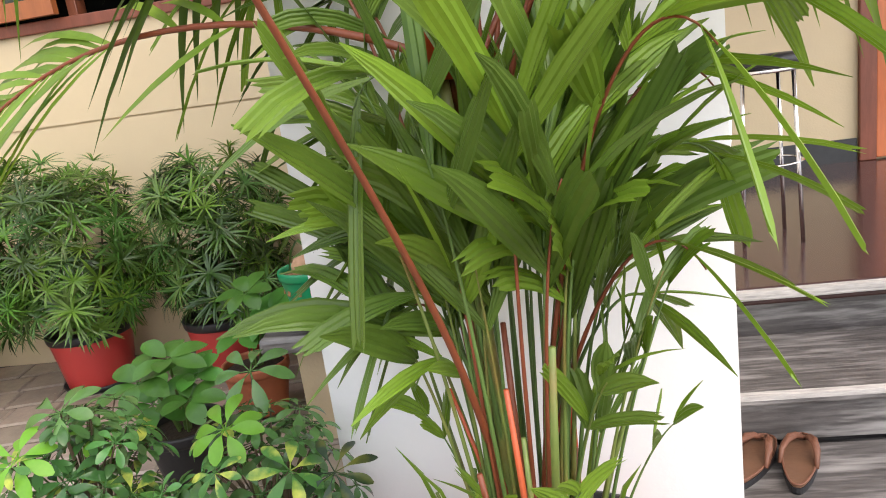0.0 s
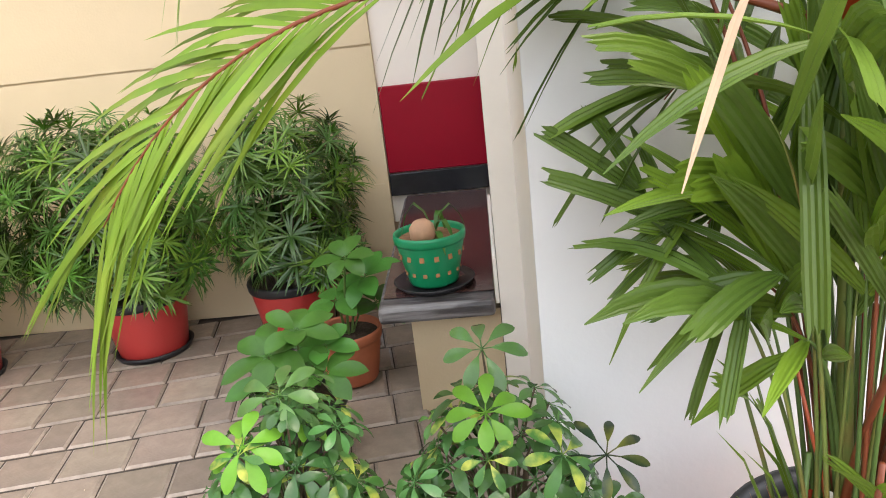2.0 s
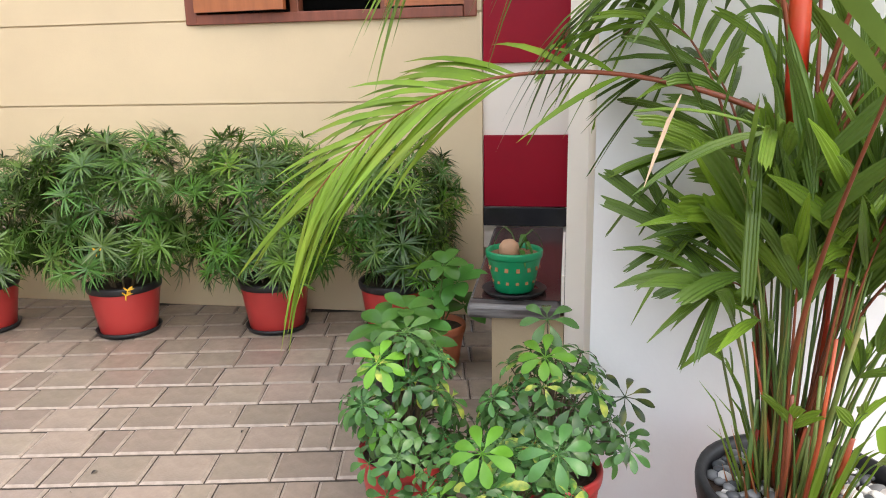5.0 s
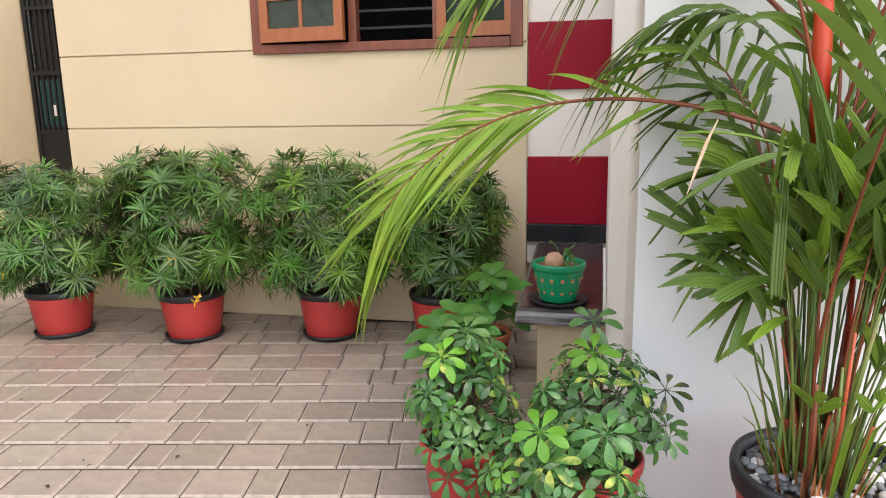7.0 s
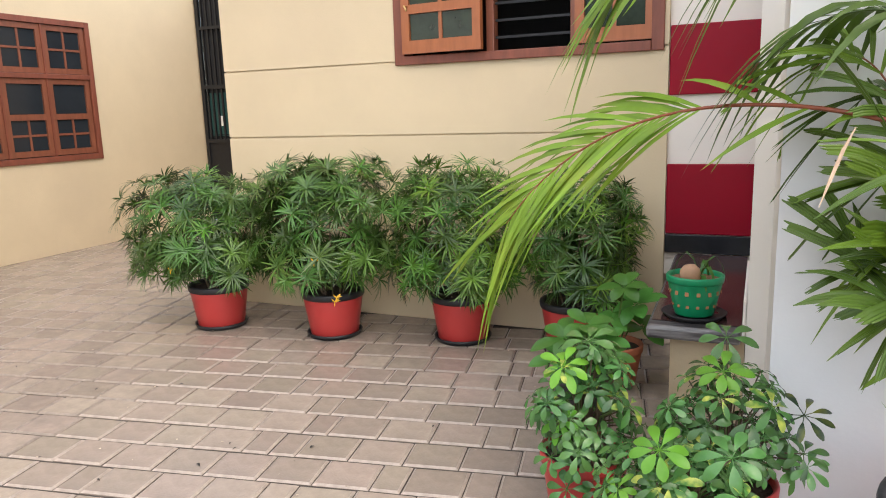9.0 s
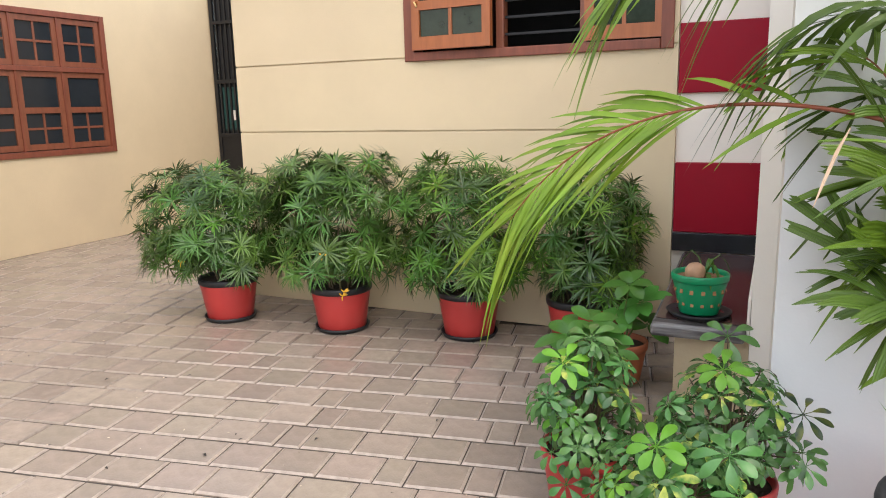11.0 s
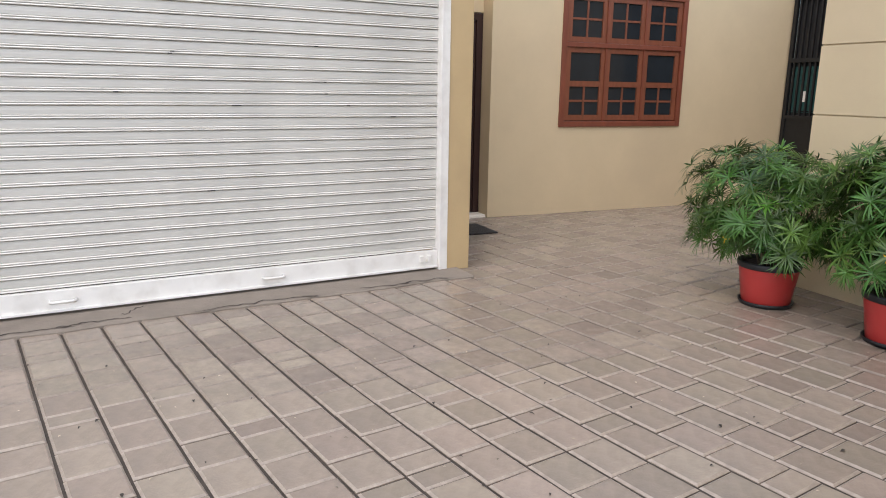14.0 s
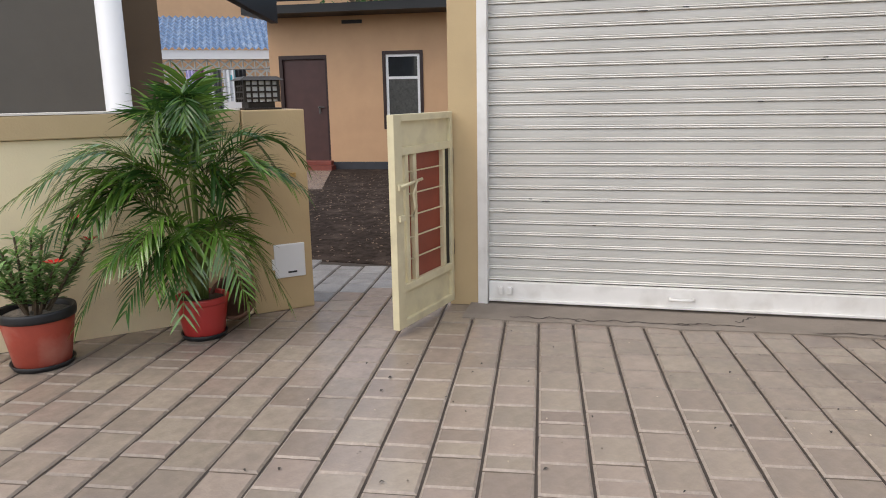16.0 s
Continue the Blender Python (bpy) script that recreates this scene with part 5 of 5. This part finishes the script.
for x0, x1 in ((0.125, 0.165), (0.225, 0.26), (0.60, 0.63)):
    part("upright", boxes((x0, x1, -0.016, 0.016, 0.30, 1.055), bevel=0.003), GATECREAM, g)
part("red_panel", boxes((0.167, 0.223, 0.012, 0.018, 0.30, 1.055), (0.262, 0.598, 0.012, 0.018, 0.30, 1.055)), GATERED, g, "red-brown sheet panel")
for i in range(5):
    part("cross_bar", boxes((0.165, 0.60, 0.017, 0.026, 0.43 + 0.13 * i, 0.437 + 0.13 * i)), GATECREAM, g)
    part("cross_bar", boxes((0.165, 0.60, -0.006, 0.003, 0.43 + 0.13 * i, 0.437 + 0.13 * i)), GATECREAM, g)
for zz in (0.88, 0.70):
    part("latch", boxes((0.02, 0.075, -0.040, -0.0225, zz - 0.018, zz + 0.018), bevel=0.003), GATECREAM, g)
bm = bmesh.new()
tube(bm, [(0.03, -0.045, 0.885), (0.27, -0.045, 0.905)], 0.009, 8)
tube(bm, [(0.19, -0.05, 0.90), (0.15, -0.056, 0.83), (0.17, -0.056, 0.75), (0.12, -0.056, 0.68)], 0.011, 8)
part("bolt", bm, GATECREAM, g, smooth=True)
for zz in (0.35, 0.95):
    part("hinge", boxes((0.73, 0.755, -0.012, 0.012, zz, zz + 0.10)), BLACKMETAL, g)

# ---- boundary wall with pier, lantern and meter plate ----
BM = pose(-4.706, -3.188, 0, 0, 0, -42.9)
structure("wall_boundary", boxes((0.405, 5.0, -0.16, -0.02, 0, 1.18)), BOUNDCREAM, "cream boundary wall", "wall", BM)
structure("coping", boxes((0.405, 5.0, -0.18, 0.005, 1.183, 1.315), bevel=0.006), TAN, "tan coping band on the boundary wall", "wall", BM)
structure("coping_edge", boxes((0.405, 5.0, -0.182, 0.006, 1.317, 1.328)), WARMWHITE, "pale top edge of the boundary wall", "wall", BM)
structure("pier", boxes((0.0, 0.40, -0.36, 0.02, 0, 1.315), bevel=0.008), TAN, "tan painted gate pier", "pier", BM)
mp = thing("meter_cover", BM @ pose(0.055, 0.022, 0.225), "white plastic meter cover on the gate pier", "meter cover")
part("cover", boxes((0, 0.205, 0.0, 0.018, 0, 0.225), bevel=0.006), WHITE, mp)
part("slot", boxes((0.06, 0.12, 0.019, 0.021, 0.03, 0.042)), BLACKPLASTIC, mp)
part("catch", boxes((0.206, 0.222, 0.0, 0.02, 0.06, 0.13), bevel=0.003), WHITE, mp)
ga = tagged(obj("gate_catch", boxes((0.085, 0.125, 0.022, 0.05, 0.885, 0.915), bevel=0.004), BRASS), "small metal gate catch on the pier", "catch")
ga.matrix_basis = BM
la = thing("pier_lantern", BM @ pose(0.245, -0.16, 1.316) @ Matrix.Diagonal((0.86, 0.86, 0.96, 1)), "square black lattice lantern with milky panes on the pier", "lantern")
part("base", boxes((-0.10, 0.10, -0.10, 0.10, 0, 0.05), (-0.14, 0.14, -0.14, 0.14, 0.0, 0.012), bevel=0.004), BRONZE, la)
part("pane", boxes((-0.118, 0.118, -0.118, 0.118, 0.053, 0.185)), MILKY, la, "milky white panes")
for sx in (-0.125, 0.125):
    for sy in (-0.125, 0.125):
        part("post", boxes((sx - 0.01, sx + 0.01, sy - 0.01, sy + 0.01, 0.05, 0.19)), BRONZE, la)
bs = []
for k in (-0.075, -0.025, 0.025, 0.075):
    for s in (-0.124, 0.124):
        bs.append((k - 0.006, k + 0.006, s - 0.005, s + 0.005, 0.05, 0.19))
        bs.append((s - 0.005, s + 0.005, k - 0.006, k + 0.006, 0.05, 0.19))
for zz in (0.075, 0.115, 0.155):
    for s in (-0.126, 0.126):
        bs.append((-0.125, 0.125, s - 0.005, s + 0.005, zz - 0.006, zz + 0.006))
        bs.append((s - 0.005, s + 0.005, -0.125, 0.125, zz - 0.006, zz + 0.006))
part("lattice", boxes(*bs), BRONZE, la)
bm = bmesh.new()
lo = [bm.verts.new((x, y, 0.19)) for x, y in ((-0.165, -0.165), (0.165, -0.165), (0.165, 0.165), (-0.165, 0.165))]
hi = [bm.verts.new((x, y, 0.215)) for x, y in ((-0.12, -0.12), (0.12, -0.12), (0.12, 0.12), (-0.12, 0.12))]
bm.faces.new(lo[::-1])
bm.faces.new(hi)
for i in range(4):
    bm.faces.new((lo[i], lo[(i + 1) % 4], hi[(i + 1) % 4], hi[i]))
part("roof", bm, BRONZE, la)

# ---- beyond the gate ----
structure("yard", boxes((-16, -5.95, -16, -2.35, -0.05, -0.002)), EARTH, "dark bare earth yard with fallen leaves", "ground")
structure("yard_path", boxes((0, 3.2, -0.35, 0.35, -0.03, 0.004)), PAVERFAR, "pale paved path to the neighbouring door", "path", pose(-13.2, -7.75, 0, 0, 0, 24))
FM = pose(-13.3, -7.26, 0, 0, 0, 98.22)
structure("wall_far", boxes((-1.31, -1.12, 0, 0.2, 0, 2.88), (-1.12, -0.15, 0, 0.2, 2.18, 2.88), (-0.15, 0.95, 0, 0.2, 0, 2.88), (0.95, 1.73, 0, 0.2, 0, 0.77), (0.95, 1.73, 0, 0.2, 2.22, 2.88), (1.73, 7.5, 0, 0.2, 0, 2.88), (-1.31, -1.11, 0.205, 5, 0, 2.88)),
          PEACH, "peach painted wall of the neighbouring house", "wall", FM)
structure("plinth_far", boxes((-0.1, 7.5, -0.02, -0.002, 0, 0.145)), DARKBAND, "dark painted foot of the neighbouring house", "wall", FM)
structure("door_steps", boxes((-1.45, -0.05, -0.30, -0.022, 0, 0.09), (-1.40, -0.1, -0.18, 0.1, 0.092, 0.17), bevel=0.005), REDOXIDE, "red oxide door steps", "steps", FM)
d = thing("door_3", FM, "dark brown closed door of the neighbouring house", "door", kind="structure")
part("door_frame", boxes((-1.12, -1.05, 0.0, 0.1, 0.172, 2.18), (-0.19, -0.15, 0.0, 0.1, 0.172, 2.18), (-1.05, -0.19, 0.0, 0.1, 2.11, 2.18)), DARKWOOD, d)
lf = part("door_leaf", boxes((-1.045, -0.195, 0.05, 0.09, 0.175, 2.108)), BROWNDOOR, d)
part("door_handle", boxes((-0.38, -0.24, 0.02, 0.03, 1.19, 1.21), (-0.36, -0.32, 0.02, 0.05, 1.08, 1.22)), CHROME, lf)
w = thing("window_3", FM, "white steel window with patterned glass and a dark frame", "window", kind="structure")
part("window_frame", boxes((0.95, 1.01, -0.02, 0.08, 0.77, 2.22), (1.67, 1.73, -0.02, 0.08, 0.77, 2.22), (1.01, 1.67, -0.02, 0.08, 2.16, 2.22), (1.01, 1.67, -0.02, 0.08, 0.77, 0.83)), DARKWOOD, w)
part("sash_frame", boxes((1.012, 1.06, 0.0, 0.04, 0.832, 2.158), (1.62, 1.668, 0.0, 0.04, 0.832, 2.158), (1.06, 1.62, 0.0, 0.04, 1.70, 1.75), (1.06, 1.62, 0.0, 0.04, 2.11, 2.158), (1.06, 1.62, 0.0, 0.04, 0.832, 0.88)), WHITE, w)
part("pane", boxes((1.06, 1.62, 0.018, 0.024, 1.75, 2.11)), GLASS, w)
part("pane", boxes((1.06, 1.62, 0.018, 0.024, 0.88, 1.70)), PATTERNGLASS, w)
structure("vent", boxes((0.19, 0.58, -0.03, -0.002, 2.735, 2.80)), BLACKMETAL, "dark vent slot", "vent", FM)
structure("roof_far", boxes((-1.5, 7.5, -0.7, 5, 2.885, 3.03)), BLACKMETAL, "dark sheet roof edge", "roof", FM)
bm = bmesh.new()
for i in range(9):
    tube(bm, [(-1.4 + i, -0.9, 3.1), (-1.4 + i, 3.0, 3.6)], 0.03, 5)
tube(bm, [(-1.5, -0.8, 3.22), (7.5, -0.8, 3.22)], 0.035, 6)
structure("roof_trusses", bm, BLACKMETAL, "thin dark steel roof trusses", "roof", FM)

# neighbouring house on the street side: grey walls, white column, dark eave
E0 = Vector((-0.504, -0.841, 0))
edge = E0 + Vector((-0.785, -0.620, 0)) * 8.0
NM = pose(edge.x, edge.y, 0, 0, 0, -42.9)
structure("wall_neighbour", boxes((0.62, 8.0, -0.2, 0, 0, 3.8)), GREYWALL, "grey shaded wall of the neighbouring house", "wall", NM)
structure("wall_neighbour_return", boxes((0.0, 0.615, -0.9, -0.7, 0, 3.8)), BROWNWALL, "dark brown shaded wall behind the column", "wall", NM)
col = E0 + Vector((-0.737, -0.668, 0)) * 6.9
c = tagged(obj("column", lathe([(0, 0), (0.14, 0), (0.14, 0.1), (0.108, 0.13), (0.102, 3.7), (0, 3.7)], 24), WHITE, smooth=True), "round white column of the neighbouring porch", "column", kind="structure")
c.matrix_basis = Matrix.Translation(col)
bm = bmesh.new()
a, b = Vector((-7.3, -5.85, 2.62)), Vector((-9.2, -6.05, 2.35))
for p, q in ((a, b),):
    n = (q - p).cross(Vector((0, 0, 1))).normalized() * 0.05
    vs = [bm.verts.new(v) for v in (p - n, q - n, q + n, p + n)]
    us = [bm.verts.new(v + Vector((0, 0, 0.30))) for v in (p - n, q - n, q + n, p + n)]
    bm.faces.new(vs[::-1])
    bm.faces.new(us)
    for i in range(4):
        bm.faces.new((vs[i], vs[(i + 1) % 4], us[(i + 1) % 4], us[i]))
structure("eave_beam", bm, BLACKMETAL, "black sloping eave board", "roof")

# far house with a blue tiled roof, pierced wall and washing
far = E0 + Vector((-0.818, -0.575, 0)) * 20.0
RM = pose(far.x, far.y, 0, 0, 0, math.degrees(math.atan2(0.818, -0.575)))
bm = bmesh.new()
NXT, NRT = 44, 9
vs = {}
for i in range(NXT * 4 + 1):
    for j in range(NRT * 2 + 1):
        x = -3.6 + 7.2 * i / (NXT * 4)
        row = j // 2
        dy = 0.33 * row + (0.32 if j % 2 else 0.0)
        z = 2.66 + 0.12 * row + (0.085 if j % 2 else 0.0) + 0.035 * math.sin(2 * math.pi * i / 4.0)
        vs[i, j] = bm.verts.new((x, dy, z))
for i in range(NXT * 4):
    for j in range(NRT * 2):
        bm.faces.new((vs[i, j], vs[i + 1, j], vs[i + 1, j + 1], vs[i, j + 1]))
structure("roof_blue", bm, BLUETILE, "blue glazed tiled roof of a far house", "roof", RM)
structure("beam_far", boxes((-3.6, 3.6, 0.05, 0.3, 2.40, 2.62)), WHITE, "white beam under the tiled roof", "beam", RM)
structure("wall_far_low", boxes((-3.6, 3.6, 0.1, 0.25, 0, 1.62)), WHITE, "white low wall under a pierced screen", "wall", RM)
scr = thing("pierced_screen", RM, "pale pierced concrete block screen with diagonal bars", "screen", kind="structure")
bm = bmesh.new()
for i in range(24):
    for j in range(3):
        x, z = -3.6 + 0.3 * i, 1.62 + 0.26 * j
        tube(bm, [(x, 0.15, z), (x + 0.3, 0.15, z + 0.26)], 0.026, 4)
        tube(bm, [(x + 0.3, 0.15, z), (x, 0.15, z + 0.26)], 0.026, 4)
        tube(bm, [(x, 0.15, z), (x, 0.15, z + 0.26)], 0.022, 4)
        tube(bm, [(x, 0.15, z), (x + 0.3, 0.15, z)], 0.022, 4)
tagged(part("lattice", bm, SCREEN, scr), kind="stuff")
structure("wall_far_high", boxes((-6, 6, 6.0, 6.2, 0, 6.5)), PEACH, "peach wall of a house behind the tiled roof", "wall", RM)
lm = E0 + Vector((-0.80, -0.60, 0)) * 15.0
WM = pose(lm.x, lm.y, 0, 0, 0, math.degrees(math.atan2(0.8, -0.6)))
bm = bmesh.new()
tube(bm, [(-2.5, 0, 2.05), (0.0, 0, 1.93), (2.5, 0, 1.98)], 0.006, 5)
wl = tagged(obj("washing_line", bm, BLACKPLASTIC), "thin cord washing line", "washing line")
wl.matrix_basis = WM
rnd = random.Random(31)
for i, (x, wd, h, colr) in enumerate(((-0.16, 0.16, 0.34, (0.55, 0.50, 0.75)), (0.02, 0.15, 0.36, (0.30, 0.06, 0.22)), (0.19, 0.13, 0.40, (0.62, 0.56, 0.60)), (0.34, 0.15, 0.85, (0.12, 0.12, 0.13)), (0.52, 0.22, 0.6, (0.75, 0.76, 0.78)), (0.75, 0.2, 0.62, (0.03, 0.03, 0.035)), (0.62, 0.18, 0.2, (0.05, 0.42, 0.52)))):
    bm = bmesh.new()
    cols = []
    for a in range(9):
        cols.append([bm.verts.new((x + wd * a / 8, 0.02 * math.sin(a * 1.9 + i) * (1 + b * 0.3) + (0.03 if i == 6 else 0.0), 1.94 - h * b / 5)) for b in range(6)])
    for a in range(8):
        for b in range(5):
            bm.faces.new((cols[a][b], cols[a + 1][b], cols[a + 1][b + 1], cols[a][b + 1]))
    sol = obj("garment", bm, mat("cloth", colr, 0.85, 0.12, 8, 0.1, 60))
    md = sol.modifiers.new("thick", "SOLIDIFY")
    md.thickness = 0.006
    tagged(sol, "piece of washing hung on the line", "clothing", "washing on the line")
    sol.matrix_basis = WM

# trees beyond the roofs
leafm = mat("tree_leaf", (0.055, 0.13, 0.03), 0.5, 0.2, 2, 0.0, island=0.4, trans=0.2)
for k, (x, y, h, s) in enumerate(((-20, -9, 6.0, 2.2), (-21, -5.5, 5.6, 2.0), (-24, -17, 6.0, 2.4), (-5.5, 15, 6.0, 2.2))):
    rnd = random.Random(60 + k)
    t = thing("tree", pose(x, y, 0), "leafy green tree behind the houses", "tree", "trees behind the houses")
    bm = bmesh.new()
    tube(bm, [(0, 0, 0), (0.1, 0, h * 0.4), (0.0, 0.1, h * 0.75)], [0.16, 0.12, 0.06], 8)
    for q in range(6):
        a = q * 1.1
        tube(bm, [(0.08, 0, h * (0.35 + 0.05 * q)), (math.cos(a) * s * 0.4, math.sin(a) * s * 0.4, h * 0.65), (math.cos(a) * s * 0.75, math.sin(a) * s * 0.75, h * 0.75)], [0.06, 0.04, 0.02], 5)
    part("trunk", bm, STEM, t)
    bm = bmesh.new()
    for q in range(1500):
        d = Vector((rnd.gauss(0, 1), rnd.gauss(0, 1), rnd.gauss(0, 1))).normalized()
        p = Vector((0, 0, h * 0.75)) + Vector((d.x * s, d.y * s, d.z * s * 0.8)) * rnd.uniform(0.3, 1.0) * (0.8 + 0.25 * math.sin(5 * d.x + 3 * d.z + k))
        l = Vector((rnd.gauss(0, 1), rnd.gauss(0, 1), rnd.gauss(-0.4, 0.6))).normalized() * rnd.uniform(0.12, 0.22)
        blade(bm, [p, p + l * 0.5, p + l], (0.02, 0.09, 0.0), Vector((rnd.gauss(0, 1), rnd.gauss(0, 1), 1)).normalized(), 0.2)
    tagged(part("crown", bm, leafm, t), kind="stuff")

# ---- small litter ----
bm = bmesh.new()
rnd = random.Random(15)
for i in range(260):
    x, y = rnd.uniform(-5.0, -0.9), rnd.uniform(-3.0, 3.9)
    s = rnd.uniform(0.004, 0.010)
    a = rnd.uniform(0, 6.28)
    blade(bm, [(x, y, 0.003), (x + s * math.cos(a), y + s * math.sin(a), 0.006), (x + 2 * s * math.cos(a), y + 2 * s * math.sin(a), 0.003)], (0.002, s, 0.0), Vector((0, 0, 1)), 0.1)
tagged(obj("litter", bm, mat("litter", (0.35, 0.28, 0.2), 0.8, 0.3, 20, 0.0, island=0.7)), "tiny dry bits scattered on the paving", "litter", kind="stuff")
bm = bmesh.new()
for i in range(70):
    x, y = rnd.uniform(-4.7, -1.6), rnd.uniform(-2.6, 2.6)
    sz, a = rnd.uniform(0.006, 0.014), rnd.uniform(0, 6.28)
    c, d = math.cos(a), math.sin(a)
    blade(bm, [(x, y, 0.003), (x + sz * c, y + sz * d, 0.008), (x + 1.6 * sz * c, y + 1.6 * sz * d, 0.006), (x + 2.2 * sz * c, y + 2.2 * sz * d, 0.003)], (0.003, sz, sz * 0.8, 0.0), Vector((0, 0, 1)), 0.2)
tagged(obj("dark_litter", bm, mat("dark_litter", (0.035, 0.028, 0.022), 0.85, 0.3, 20, 0.0, island=0.5)), "dark crumbs and leaf scraps on the paving", "litter", kind="stuff")
bm = bmesh.new()
for i in range(2600):
    x, y = rnd.uniform(-12.5, -5.9), rnd.uniform(-9.5, -2.4)
    s = rnd.uniform(0.015, 0.04)
    a = rnd.uniform(0, 6.28)
    blade(bm, [(x, y, -0.008), (x + s * math.cos(a), y + s * math.sin(a), 0.005), (x + 2 * s * math.cos(a), y + 2 * s * math.sin(a), -0.006)], (0.004, s * 0.8, 0.0), Vector((0, 0, 1)), 0.1)
tagged(obj("fallen_leaves", bm, mat("fallen_leaf", (0.11, 0.075, 0.05), 0.8, 0.3, 20, 0.0, island=0.7)), "dry fallen leaves on bare earth", "leaves", kind="stuff")

# ---- paving blocks ----
paving = structure("paving", boxes((-13.0, 4.6, -6.5, 11.0, -0.055, -0.010)), GROUT, "tan concrete paving blocks with sandy joints", "paving")
ANG = radians(10.6)
PM = Matrix.Rotation(ANG, 4, "Z")


def block_verts(l, w):
    c = 0.010
    x, y = l / 2 - 0.0025, w / 2 - 0.0060
    lo = [(-x, -y, -0.02), (x, -y, -0.02), (x, y, -0.02), (-x, y, -0.02)]
    mi = [(-x, -y, -0.007), (x, -y, -0.007), (x, y, -0.007), (-x, y, -0.007)]
    hi = [(-x + c, -y + c, 0), (x - c, -y + c, 0), (x - c, y - c, 0), (-x + c, y - c, 0)]
    f = [(8, 9, 10, 11)]
    for i in range(4):
        j = (i + 1) % 4
        f += [(i, j, 4 + j, 4 + i), (4 + i, 4 + j, 8 + j, 8 + i)]
    return lo + mi + hi, f


def block_mesh(l, w):
    v, f = block_verts(l, w)
    me = bpy.data.meshes.new("paving_block")
    me.from_pydata(v, [], f)
    me.materials.append(PAVER)
    me.materials.append(ARRIS)
    for k in range(2, 9, 2):
        me.polygons[k].material_index = 1
    return me


ROW, LONG, SHORT = 0.208, 0.231, 0.122
FULL, HALF = block_mesh(LONG, ROW), block_mesh(SHORT, ROW)
rnd = random.Random(3)
verts, faces, near = [], [], 0
lane_verts, lane_faces = [], []
BMI = BM.inverted()
GMI = GM.inverted()
for k in range(-38, 42):
    v = 0.090 + ROW * (k + 0.5)
    u = -11.5 + rnd.uniform(0, 0.24)
    while u < 4.8:
        half = rnd.random() < 0.16
        l = SHORT if half else LONG
        p = PM @ Vector((u + l / 2, v, 0))
        u += l
        if not (-9.6 < p.x < 4.0 and -5.6 < p.y < 8.6):
            continue
        gl = GMI @ p
        if 0.02 < gl.x < 4.08 and gl.y > -0.17 or -0.15 < gl.x < 4.16 and gl.y > 0.06 or p.x < -5.4 and p.y < 1.5 and gl.x > -0.1:
            continue
        if p.x < SX - 0.12 and p.y > 3.1 or p.y > 4.05 and p.x > WX0 or p.x > -0.35 and p.y > 2.2 or p.y < -2.3 and p.x < -5.9:
            continue
        m = Matrix.Translation((p.x, p.y, rnd.uniform(-0.003, 0.001))) @ PM @ pose(0, 0, 0, rnd.uniform(-0.5, 0.5), rnd.uniform(-0.5, 0.5), rnd.uniform(-0.5, 0.5))
        if -3.45 < p.x < -0.95 and -0.2 < p.y < 3.0 or -3.9 < p.x < -2.4 and -2.3 < p.y < -0.2:
            o = new("paving_block", HALF if half else FULL)
            o.parent = paving
            o.matrix_basis = m
            near += 1
        else:
            bv, bf = block_verts(l, ROW)
            vs, fs = (lane_verts, lane_faces) if (BMI @ p).y < -0.12 and p.x < -3.0 else (verts, faces)
            n0 = len(vs)
            vs += [tuple(m @ Vector(q)) for q in bv]
            fs += [tuple(n0 + i for i in q) for q in bf]
me = bpy.data.meshes.new("lane_blocks")
me.from_pydata(lane_verts, [], lane_faces)
me.materials.append(LANE)
ob = new("lane_blocks", me)
ob.parent = paving
tagged(ob, kind="stuff")
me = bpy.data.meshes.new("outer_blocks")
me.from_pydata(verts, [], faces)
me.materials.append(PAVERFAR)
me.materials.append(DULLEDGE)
for k, poly in enumerate(me.polygons):
    poly.material_index = 1 if k % 9 in (2, 4, 6, 8) else 0
ob = new("outer_blocks", me)
ob.parent = paving
tagged(ob, kind="stuff")
